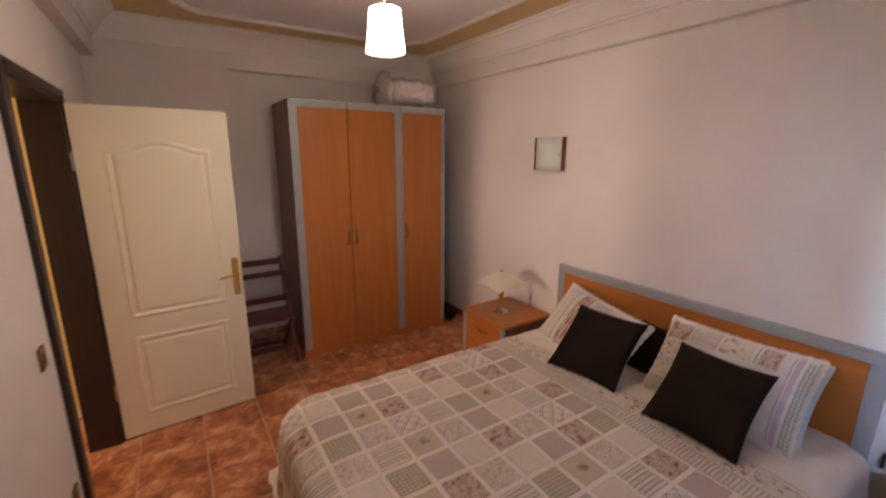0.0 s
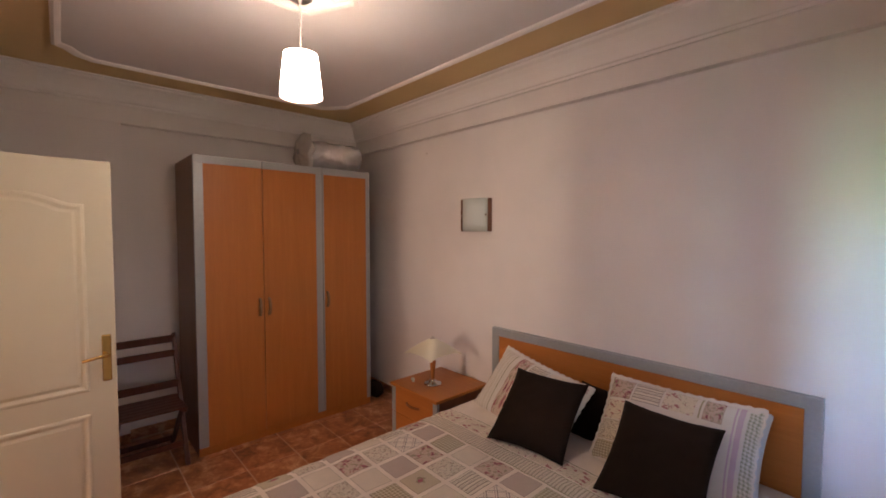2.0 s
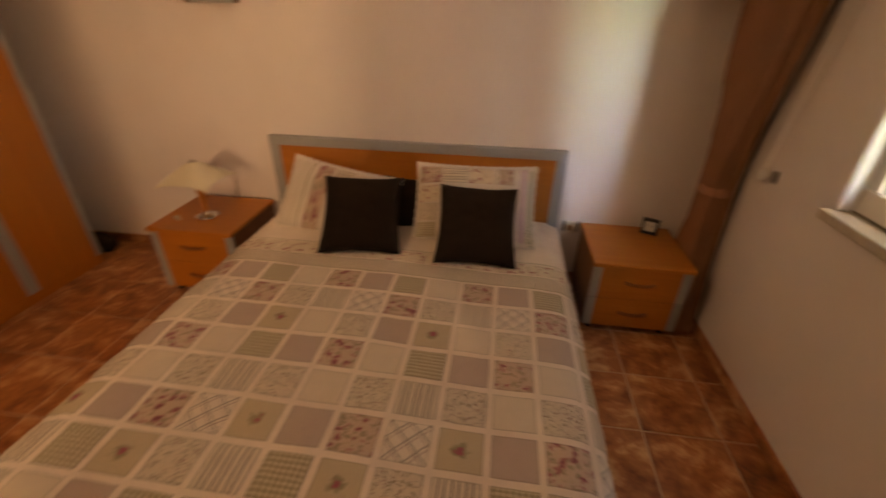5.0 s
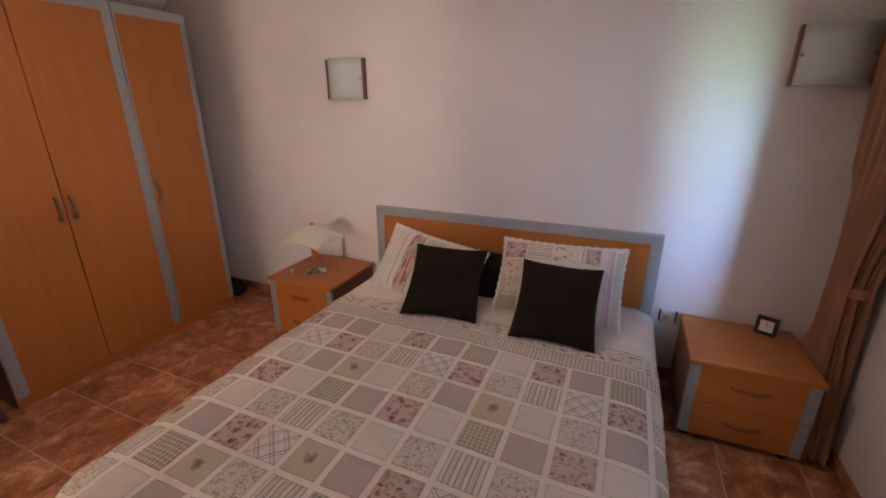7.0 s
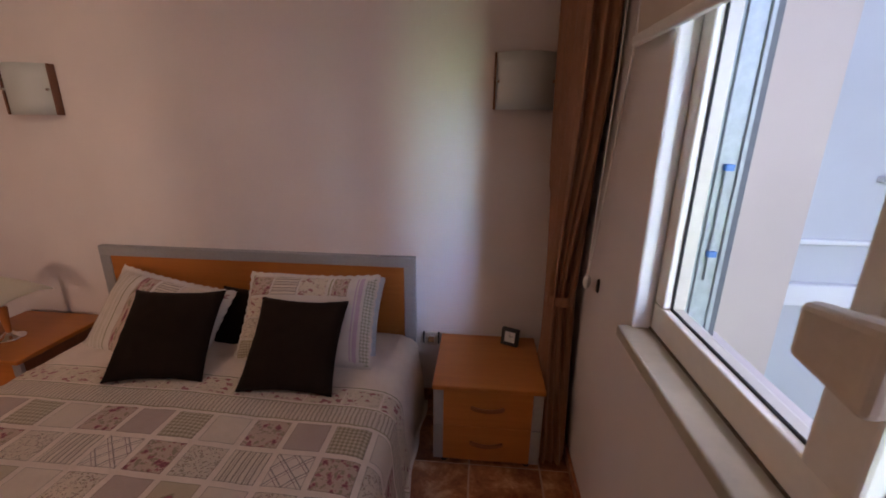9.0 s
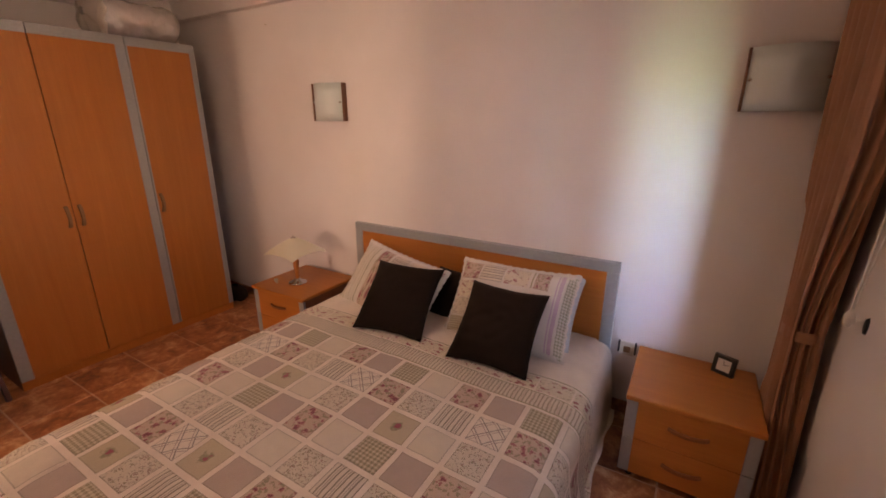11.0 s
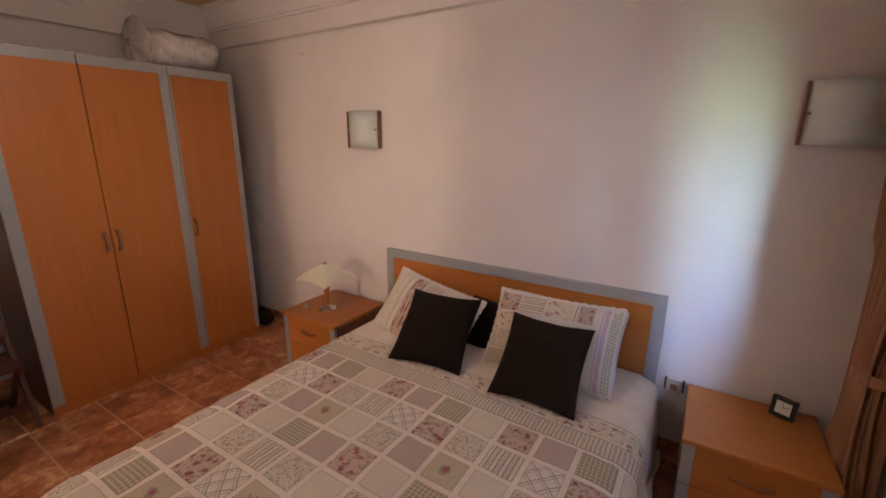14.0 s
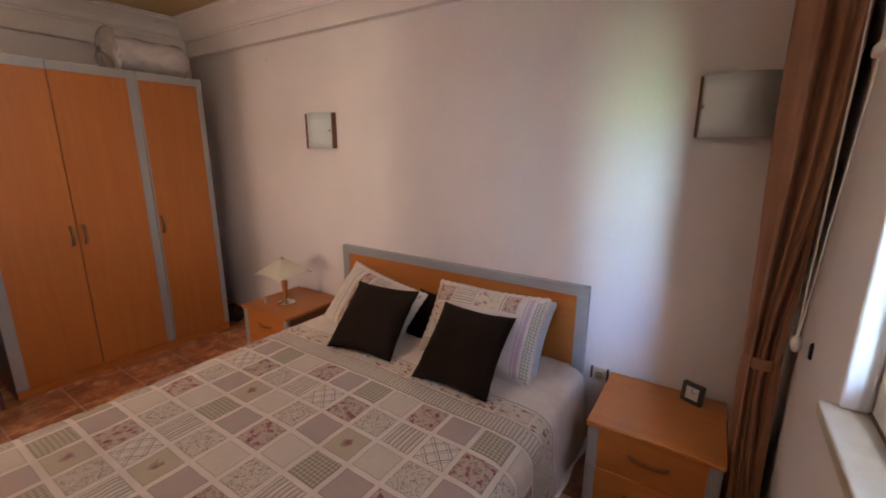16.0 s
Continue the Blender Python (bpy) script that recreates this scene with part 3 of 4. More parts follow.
door.matrix_basis = pose(XW + 0.022, DY1 + 0.04, 0.008, 0, 0, 5.0)

for y, z in ((2.115, 1.045), (2.15, 0.46)):
    s = thing("light_switch" if z > 0.5 else "wall_socket", "small brown wall switch beside the doorway" if z > 0.5 else "small brown wall socket beside the doorway", "switch" if z > 0.5 else "socket", (XW, y, z))
    part("plate", box(0, 0.009, -0.03, 0.03, -0.04, 0.04, 0.003), AGED, s)
    part("rocker", box(0.009, 0.013, -0.014, 0.014, -0.02, 0.02, 0.002), BROWN, s)

# ---- window ----
win = thing("window_1", "white plastic window with a stone sill", "window", (0, 0, 0), kind="structure")
FY0, FY1 = -0.33, -0.265
IX0, IX1, IZ0, IZ1 = 0.66, 1.662, 1.086, 1.96
part("frame_bar", box(WX0, WX1, FY0, FY1, WZ0, IZ0, 0.006), UPVC, win)
part("frame_bar", box(WX0, WX1, FY0, FY1, IZ1, WZ1, 0.006), UPVC, win)
part("frame_bar", box(IX1, WX1, FY0, FY1, IZ0, IZ1, 0.006), UPVC, win)
part("frame_bar", box(WX0, IX0, FY0, FY1, IZ0, IZ1, 0.006), UPVC, win)
part("mullion", box(0.990, 1.094, FY0, FY1 + 0.012, IZ0, IZ1, 0.008), UPVC, win)
for x0, x1 in ((1.094, IX1), (IX0, 0.990)):
    bm = box(x0, x1, -0.292, -0.286, IZ0, IZ0 + 0.0055)
    box(x0, x1, -0.292, -0.286, IZ1 - 0.0055, IZ1, bm=bm)
    box(x0, x0 + 0.0055, -0.292, -0.286, IZ0 + 0.0055, IZ1 - 0.0055, bm=bm)
    box(x1 - 0.0055, x1, -0.292, -0.286, IZ0 + 0.0055, IZ1 - 0.0055, bm=bm)
    part("gasket", bm, RUBBER, win, "dark rubber gasket")
    pane = part("pane", box(x0 + 0.0055, x1 - 0.0055, -0.291, -0.287, IZ0 + 0.0055, IZ1 - 0.0055), GLASS, win)
    pane.visible_shadow = False
# outer track with its fittings
rail = part("shutter_rail", box(1.7255, 1.80, -0.44, -0.3305, WZ0 - 0.03, WZ1, 0.002), ZINC, win, "grey zinc shutter rail")
for y in (-0.428, -0.372, -0.350):
    part("rib", box(1.718, 1.7255, y - 0.005, y + 0.005, WZ0 - 0.03, WZ1, 0.002), ZINC, rail)
box_bm = box(1.738, 1.80, -0.464, -0.442, WZ0 - 0.03, WZ1, 0.002)
part("brush_seal", box_bm, BRUSH, win, "dark brush seal")
part("outer_track", box(WX0, 1.724, -0.395, FY0 - 0.002, WZ0 - 0.03, 1.03, 0.004), UPVC, win)
for z in (1.245, 1.492):
    part("blue_clip", box(1.706, 1.7235, -0.408, -0.384, z - 0.009, z + 0.009, 0.003), BLUE, rail, "blue plastic clip")
part("latch_strip", box(1.717, 1.7235, -0.402, -0.390, 1.16, 1.485, 0.002), ZINC, rail, "steel latch strip")
h = part("window_handle", box(0.995, 1.035, FY1 + 0.012, FY1 + 0.026, 1.315, 1.395, 0.006), PUTTY, win, "putty coloured plastic handle")
bm = box(-0.022, 0.022, 0, 0.05, -0.022, 0.022, 0.006)
bm.transform(Matrix.Translation((1.012, FY1 + 0.026, 1.352)))
grip = box(-0.070, 0.064, -0.020, 0.020, -0.068, 0.052, 0.016, 3)
for w in grip.verts:
    if w.co.x > 0.045:
        w.co.z = w.co.z * 0.72 - 0.004
grip.transform(Matrix.Translation((1.000, FY1 + 0.083, 1.345)))
part("grip", join(bm, grip), PUTTY, h)
part("sill", box(WX0 - 0.05, WX1 + 0.015, FY1 - 0.002, -0.170, WZ0 - 0.033, WZ0 + 0.006, 0.007, 3), STONE, win, "worn cream stone sill")
part("sill_joint", box(WX0, WX1, FY1, FY1 + 0.005, WZ0 + 0.006, WZ0 + 0.012), GRIME, win, "grimy joint above the sill")
# rounded reveal strip at the wall's edge
part("reveal_bead", box(WX1 - 0.012, WX1 + 0.016, FY1 + 0.002, YS + 0.004, WZ0 + 0.006, WZ1, 0.009, 3), WALL, win)

blind = thing("roller_blind", "cream roller blind, mostly rolled up, over the window", "blind")
part("fabric", sheet(2, 8, lambda u, v: (0.15 + 1.77 * u, -0.172 + 0.002 * math.sin(v * 6), 1.85 + 0.625 * v)), BLIND, blind)
part("bottom_bar", box(0.14, 1.93, -0.182, -0.160, 1.825, 1.857, 0.007, 3), WHITEP, blind)
part("roller", lathe([(0, 0.12), (0.028, 0.12), (0.028, 1.9), (0, 1.9)], 20), WHITEP, blind)
blind.children[-1].matrix_basis = Matrix(((0, 0, 1, 0), (0, 1, 0, -0.165), (-1, 0, 0, 2.49), (0, 0, 0, 1)))
chain = part("cord", tube([(1.975, -0.150, 2.47), (1.995, -0.152, 1.8), (2.136, -0.168, 1.01)], 0.0026, 6), WHITEP, blind, "thin white blind cord")
part("cord", tube([(1.945, -0.185, 2.47), (1.982, -0.186, 1.8), (2.138, -0.172, 1.01)], 0.0026, 6), WHITEP, blind, "thin white blind cord")
part("cord_weight", lathe([(0, 0.030), (0.007, 0.028), (0.014, 0.016), (0.017, 0), (0.014, -0.016), (0.007, -0.028), (0, -0.030)], 16, at=(2.137, -0.170, 0.985)), WHITEP, blind, "white plastic cord weight", True)
k_ = thing("cord_hook", "small dark oval hook on the window wall", "hook", (2.100, YS, 0.982))
part("plate", lathe([(0, 0.0), (0.012, 0.0), (0.010, 0.008), (0, 0.010)], 16), BLACK, k_)
k_.children[0].matrix_basis = Matrix(((1, 0, 0, 0), (0, 0, 1, 0), (0, 2.6, 0, 0), (0, 0, 0, 1)))

# ---- curtain ----
curtain = thing("curtain", "brown curtain drawn aside and tied back beside the window", "curtain")


def curtain_at(u, v):
    """u round the gathered cloth, v from the floor up."""
    z = 0.03 + 2.42 * v
    tie = 0.82
    pinch = math.exp(-((z - tie) / 0.60) ** 2) if z > tie else math.exp(-((z - tie) / 0.75) ** 2)
    a, b = 0.235 - 0.155 * pinch, 0.052 - 0.010 * pinch
    straight = 4 * (a + b)
    d = (u % 1.0) * straight
    # round a flattened outline, with deep soft folds
    if d < 2 * b:
        x, y, nx, ny = -a, b - d, -1, 0
    elif d < 2 * b + 2 * a:
        x, y, nx, ny = -a + d - 2 * b, -b, 0, -1
    elif d < 4 * b + 2 * a:
        x, y, nx, ny = a, -b + d - 2 * b - 2 * a, 1, 0
    else:
        x, y, nx, ny = a - (d - 4 * b - 2 * a), b, 0, 1
    swing = 0.9 * math.sin(2.2 * v + 3.0) + 0.5 * math.sin(u * 11)
    fold = (0.015 - 0.004 * pinch) * math.sin(u * 25 * math.tau + swing) + 0.008 * math.sin(u * 13 * math.tau + 2 * v)
    return (2.355 + 0.02 * pinch + x + nx * fold + 0.006 * math.sin(u * 70), -0.112 + y + ny * fold, z)


part("cloth", sheet(420, 30, curtain_at), CURTAIN, curtain, smooth=True)
bm = bmesh.new()
sheet(40, 3, lambda u, v: (2.375 + 0.106 * math.cos(u * math.tau), -0.112 + 0.060 * math.sin(u * math.tau), 0.79 + 0.045 * v - 0.015 * math.cos(u * math.tau)), bm)
part("tie_band", bm, CURTAIN, curtain, "brown cloth tie band", True)
part("rail", tube([(0.0, -0.10, 2.46), (2.56, -0.10, 2.46)], 0.012), AGED, curtain)

# ---- wardrobe ----
WX, WXR, WY, WYB, WZ = 0.935, 2.358, 3.73, 4.325, 2.148
ward = thing("wardrobe", "three-door beech wardrobe with grey edging", "wardrobe", (WX, WY, 0))
ww, wd = WXR - WX, WYB - WY
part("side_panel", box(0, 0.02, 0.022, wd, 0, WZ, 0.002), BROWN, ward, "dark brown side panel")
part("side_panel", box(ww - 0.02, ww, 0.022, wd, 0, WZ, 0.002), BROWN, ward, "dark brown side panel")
part("top_panel", box(0.02, ww - 0.02, 0.022, wd, WZ - 0.02, WZ, 0.002), BROWN, ward)
part("back_panel", box(0.02, ww - 0.02, wd - 0.006, wd, 0.05, WZ - 0.02), BROWN, ward)
part("plinth", box(0.0, ww, 0.006, 0.022, 0, 0.058, 0.002), BEECH_Y, ward)
DOORS = [(0.0, 0.464, 0.062, 0.0), (0.468, 0.956, 0.0, 0.056), (0.960, 1.423, 0.012, 0.040)]
for i, (x0, x1, l, r) in enumerate(DOORS):
    d = part("door", box(x0 + max(l, 0.001), x1 - r, 0.0, 0.02, 0.062, WZ - 0.058, 0.001), BEECH, ward)
    bm = box(x0, x1, -0.001, 0.021, WZ - 0.058, WZ, 0.002)
    part("top_edge", bm, GREY, d, "grey edging strip")
    if l > 0.0:
        part("side_edge", box(x0, x0 + l, -0.001, 0.021, 0.062, WZ - 0.058, 0.002), GREY, d, "grey edging strip")
    if r > 0.0:
        part("side_edge", box(x1 - r, x1, -0.001, 0.021, 0.062, WZ - 0.058, 0.002), GREY, d, "grey edging strip")
    hx = x1 - 0.032 if i == 0 else x0 + 0.034 if i == 1 else x0 + 0.034
    pts = [(hx, -0.004 - 0.026 * math.sin(math.pi * s / 10) ** 0.7, 0.965 + 0.13 * s / 10) for s in range(11)]
    part("handle", strap(pts, (0.011, 0, 0), 0.016), AGED, d, "bow-shaped bronze handle")

# bedding in a plastic sack on the wardrobe
roll = thing("bedding_roll", "rolled pale bedding in clear plastic on the wardrobe", "bedding", (2.07, 3.93, WZ))


def roll_at(rad, length, crease, lift, seed):
    def fn(u, v):
        a = u * math.tau
        s = 2 * v - 1
        end = max(0.0, 1 - abs(s) ** 11) ** 0.5
        n = noise.noise((math.cos(a) * 2 + seed, math.sin(a) * 2, s * 3.2)) * crease
        n += abs(noise.noise((math.cos(a) * 5 + seed, math.sin(a) * 5, s * 7))) * crease * 0.6
        r = rad * end * (1 + n)
        return (s * length / 2, math.cos(a) * r * 1.15, max(0.003, lift + math.sin(a) * r * 0.88))
    return fn


part("bedding", sheet(40, 44, roll_at(0.116, 0.50, 0.06, 0.124, 1)), BEDDING, roll, smooth=True)
part("sack", sheet(56, 64, roll_at(0.144, 0.56, 0.13, 0.128, 6)), FILM, roll, "crinkled clear plastic sack", True)


def flap(u, v):
    a = u * math.tau
    n = noise.noise((math.cos(a) * 2, math.sin(a) * 2, v * 3))
    m_ = abs(noise.noise((math.cos(a) * 5, math.sin(a) * 5, v * 5)))
    r = (0.140 + 0.10 * v - 0.215 * v ** 3) * (1 + 0.14 * n + 0.22 * m_)
    return (-0.22 - 0.075 * v + 0.02 * n, math.cos(a) * r, max(0.003, 0.128 + 0.02 * v + math.sin(a) * r))


part("sack_neck", sheet(48, 14, flap), MILKY, roll, "gathered neck of the plastic sack", True)

bag = sheet(24, 20, lambda u, v: (0.075 * math.cos(u * math.tau) * math.sin(math.pi * (0.08 + 0.9 * v)) ** 0.5, 0.13 * math.sin(u * math.tau) * math.sin(math.pi * (0.08 + 0.9 * v)) ** 0.5, 0.002 + 0.15 * v + 0.015 * noise.noise((u * 6, v * 4, 2))))
solid("bag", bag, CUSHION, "small dark bag on the floor beside the wardrobe", "bag", (2.48, 3.86, 0), smooth=True)

# ---- folding chair ----
chair = thing("folding_chair", "dark mahogany folding chair with slatted back and seat", "chair", (0.655, 3.90, 0))
for x in (-0.2, 0.2):
    part("long_leg", bar((x, 0.20, 0.87), (x, -0.21, 0.0), 0.040, 0.026, 0.004, (1, 0, 0)), MAHOG, chair)
    part("short_leg", bar((x * 0.86, -0.20, 0.410), (x * 0.86, 0.19, 0.0), 0.036, 0.022, 0.004, (1, 0, 0)), MAHOG, chair)
    part("seat_rail", bar((x * 0.93, -0.225, 0.400), (x * 0.93, 0.15, 0.388), 0.02, 0.03, 0.004, (1, 0, 0)), MAHOG, chair)
for i in range(6):
    y = -0.215 + i * 0.062
    part("seat_slat", box(-0.20, 0.20, y - 0.026, y + 0.026, 0.418 - 0.002 * i, 0.430 - 0.002 * i, 0.003), MAHOG, chair)
for z, wz in ((0.835, 0.055), (0.735, 0.05), (0.53, 0.055)):
    y = 0.20 - (0.87 - z) * 0.471 - 0.012
    part("back_slat", bar((-0.2, y, z), (0.2, y, z), wz, 0.016, 0.003, (0, 1, 0.1)), MAHOG, chair)
part("stretcher", bar((-0.2, -0.145, 0.14), (0.2, -0.145, 0.14), 0.042, 0.018, 0.003, (0, 1, 0)), MAHOG, chair)
part("stretcher", bar((-0.17, 0.11, 0.09), (0.17, 0.11, 0.09), 0.036, 0.018, 0.003, (0, 1, 0)), MAHOG, chair)

chair.scale = (1, 1, 0.972)

# ---- pendant lamp ----
PX, PY = 1.035, 2.185
rose = bmesh.new()
rows = []
for r, z in ((0.275, 0.0), (0.275, -0.014), (0.255, -0.024), (0.235, -0.020), (0.228, -0.010), (0.195, -0.012), (0.185, -0.022), (0.15, -0.026), (0.125, -0.018), (0.09, -0.022), (0.07, -0.034), (0.0, -0.036)):
    rows.append([rose.verts.new((r * math.cos(radians(a)), r * math.sin(radians(a)), z)) for a in range(-3, 357, 60)] if r else [rose.verts.new((0, 0, z))])
for p, q in zip(rows, rows[1:]):
    for i in range(6):
        j = (i + 1) % 6
        rose.faces.new((p[i], p[j], q[j], q[i]) if len(q) > 1 else (p[i], p[j], q[0]))
solid("ceiling_rose", rose, MOULD, "white six-sided stepped plaster ceiling rose", "ceiling rose", (PX, PY, ZC - 0.004))
pend = thing("pendant_lamp", "lit white cloth pendant lamp on a nickel canopy", "lamp", (PX, PY, 0))
part("canopy", lathe([(0, 0.045), (0.05, 0.045), (0.054, 0.03), (0.052, 0.006), (0.044, 0.0), (0.012, 0.0), (0.008, -0.02), (0, -0.02)], 32, at=(0, 0, ZC - 0.085)), NICKEL, pend, "brushed nickel canopy", True)
part("cord", tube([(0, 0, ZC - 0.09), (0, 0, 2.358)], 0.0035, 8), WHITEP, pend)
shade = part("shade", lathe([(0.089, 2.193), (0.0705, 2.372)], 48), SHADE, pend, "glowing white cloth shade", True)
part("lining", lathe([(0.089, 2.193), (0.087, 2.193), (0.069, 2.372), (0.0705, 2.372)], 48), LINING, shade, smooth=True)
bm = bmesh.new()
for a in (0, 120, 240):
    tube([(0.012 * math.cos(radians(a)), 0.012 * math.sin(radians(a)), 2.358), (0.069 * math.cos(radians(a)), 0.069 * math.sin(radians(a)), 2.366)], 0.0015, 6, bm)
part("spider", bm, NICKEL, pend)
part("socket", lathe([(0, 2.363), (0.014, 2.363), (0.018, 2.323), (0.0, 2.323)], 16), WHITEP, pend)

# ---- wall lamps ----
def wall_lamp(y, z):
    """A curved frosted glass lamp, its middle at y, z on the east wall."""
    s = thing("wall_lamp", "unlit wall lamp with a curved frosted glass shade", "wall lamp", (XE, y, z), group="wall lamps over the bed")
    part("back_plate", box(-0.02, 0, -0.10, 0.10, -0.09, 0.09, 0.003), WHITEP, s)
    n = 20

    def fn(u, v):
        a = (u - 0.5) * 2
        return (-0.028 - 0.060 * (1 - a * a), a * 0.138, (v - 0.5) * 0.25)
    bm = sheet(n, 4, fn)
    sheet(n, 4, lambda u, v: Vector(fn(u, v)) + Vector((0.006, 0, 0)), bm)
    for u in (0, 1):
        sheet(4, 1, lambda a, c, u=u: Vector(fn(u, a)) + Vector((0.006 * c, 0, 0)), bm)
    for v in (0, 1):
        sheet(n, 1, lambda a, c, v=v: Vector(fn(a, v)) + Vector((0.006 * c, 0, 0)), bm)
    bmesh.ops.remove_doubles(bm, verts=bm.verts, dist=0.0005)
    part("glass", bm, FROST, s, "curved frosted glass", True)
    for a in (-1, 1):
        e = part("edge_strip", box(-0.040, -0.0, a * 0.141 - 0.005, a * 0.141 + 0.005, -0.125, 0.125, 0.002), BROWN, s, "brown wooden edge strip")
        bm = lathe([(0, 0.012), (0.007, 0.010), (0.008, 0.0), (0, 0)], 14)
        bm.transform(Matrix.Translation((-0.044, a * 0.126, 0)) @ Matrix.Rotation(radians(-90), 4, "Y"))
        part("cap_screw", bm, CHROME, s, "chrome cap screw", True)
    return s


wall_lamp(2.634, 1.737)
wall_lamp(0.087, 1.785)


bm = lathe([(0, 0), (0.003, 0), (0.003, 0.012), (0.005, 0.012), (0.005, 0.015), (0, 0.015)], 10)
bm.transform(Matrix.Rotation(radians(-90), 4, "Y"))
solid("wall_nail", bm, PUTTY, "small pale nail high on the cream wall", "nail", (XE, 3.234, 2.29))


# ---- nightstands ----
def nightstand(y0, y1, label, x0=2.105):
    """A two-drawer nightstand against the east wall."""
    w, d, h = y1 - y0, 2.605 - x0, 0.458
    s = thing("nightstand", label, "nightstand", (x0, y0, 0), group="nightstands beside the bed")
    part("top", box(-0.015, d + 0.01, -0.006, w + 0.006, h - 0.024, h, 0.005), BEECH_Y, s)
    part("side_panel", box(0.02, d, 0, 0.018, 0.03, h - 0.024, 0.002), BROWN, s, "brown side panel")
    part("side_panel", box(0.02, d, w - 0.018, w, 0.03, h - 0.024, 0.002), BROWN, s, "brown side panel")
    part("back_panel", box(d - 0.006, d, 0.018, w - 0.018, 0.03, h - 0.024), BROWN, s)
    part("bottom_panel", box(0.03, d - 0.006, 0.018, w - 0.018, 0.035, 0.05), BROWN, s)
    for z0, z1 in ((0.045, 0.232), (0.236, h - 0.028)):
        dr = part("drawer", box(0.0, 0.02, 0.046, w - 0.046, z0, z1, 0.002), BEECH_Y, s)
        part("edge_strip", box(-0.001, 0.02, 0, 0.046, z0, z1, 0.003), GREY, dr, "grey edging strip")
        part("edge_strip", box(-0.001, 0.02, w - 0.046, w, z0, z1, 0.003), GREY, dr, "grey edging strip")
        zc = (z0 + z1) / 2 + 0.01
        pts = [(-0.002 - 0.022 * math.sin(math.pi * i / 10) ** 0.7, w / 2 - 0.075 + 0.15 * i / 10, zc) for i in range(11)]
        part("handle", strap(pts, (0, 0, 0.009), 0.012), HANDLE, dr, "bow-shaped brown handle")
    for x in (0.05, d - 0.05):
        for y in (0.05, w - 0.05):
            part("foot", lathe([(0, 0), (0.018, 0), (0.02, 0.03), (0, 0.03)], 12, at=(x, y, 0)), BLACK, s)
    return s


nightstand(2.505, 3.03, "beech nightstand with grey edging, table lamp on top")
nightstand(-0.045, 0.457, "beech nightstand with grey edging, black clock on top", 2.135)
NZ = 0.458

# table lamp
lamp = thing("table_lamp", "unlit table lamp with a cream glass shade", "lamp", (2.30, 2.775, NZ))
part("base", lathe([(0, 0), (0.066, 0), (0.068, 0.006), (0.060, 0.012), (0.035, 0.020), (0.022, 0.030), (0.02, 0.036), (0, 0.036)], 36), CHROME, lamp, "chrome disc base", True)
part("stem", lathe([(0, 0.036), (0.015, 0.036), (0.014, 0.05), (0.021, 0.14), (0.024, 0.175), (0.014, 0.182), (0, 0.182)], 24), BEECH, lamp, "turned beech stem", True)
part("lamp_holder", lathe([(0, 0.18), (0.011, 0.18), (0.011, 0.34), (0, 0.34)], 16), CHROME, lamp)


def shade_at(off):
    def fn(u, v):
        x, y = (u - 0.5) * 0.31, (v - 0.5) * 0.31
        r = (x ** 4 + y ** 4) ** 0.25 * 0.85 + 0.15 * math.hypot(x, y)
        return (x, y, 0.358 + off - 0.50 * r - 0.90 * r * r)
    return fn


bm = sheet(24, 24, shade_at(0))
sheet(24, 24, shade_at(-0.005), bm)
part("shade", bm, LAMPGLASS, lamp, "square drooping cream glass shade", True)
part("finial", lathe([(0, 0.366), (0.006, 0.364), (0.009, 0.355), (0.022, 0.350), (0.02, 0.346), (0, 0.346)], 20), NICKEL, lamp, smooth=True)

for x, y, r in ((2.235, 2.935, 0.016), (2.215, 2.905, 0.011)):
    bm = bmesh.new()
    bmesh.ops.create_icosphere(bm, subdivisions=2, radius=r)
    for w in bm.verts:
        w.co = w.co * (1 + 0.25 * noise.noise(w.co * 90))
        w.co.z = max(w.co.z * 0.8 + r * 0.7, 0.001)
    solid("shell", bm, STONE, "small cream sea shell on the nightstand", "shell", (x, y, NZ), group="shells on the nightstand", smooth=True)

# clock
clock = thing("clock", "small black square table clock with white face", "clock", (2.515, 0.092, NZ), rz=-24)
body = bmesh.new()
box(-0.016, 0.016, -0.054, -0.034, 0, 0.108, 0.003, bm=body)
box(-0.016, 0.016, 0.034, 0.054, 0, 0.108, 0.003, bm=body)
box(-0.016, 0.016, -0.034, 0.034, 0, 0.020, 0.003, bm=body)
box(-0.016, 0.016, -0.034, 0.034, 0.088, 0.108, 0.003, bm=body)
box(0.004, 0.018, -0.041, 0.041, 0.014, 0.094, 0.001, bm=body)
lean = pose(0, 0, 0.004, 0, 10, 0)
body.transform(lean)
part("case", body, BLACK, clock)
bm = box(-0.008, 0.003, -0.034, 0.034, 0.020, 0.088)
bm.transform(lean)
face = part("face", bm, WHITEP, clock, "white clock face")
bm = bar((-0.010, 0, 0.054), (-0.010, -0.022, 0.062), 0.003, 0.002, 0)
bar((-0.010, 0, 0.054), (-0.010, 0.004, 0.080), 0.002, 0.002, 0, bm=bm)
bm.transform(lean)
part("pointer", bm, BLACK, face)

clock.scale = (0.86, 0.86, 0.86)

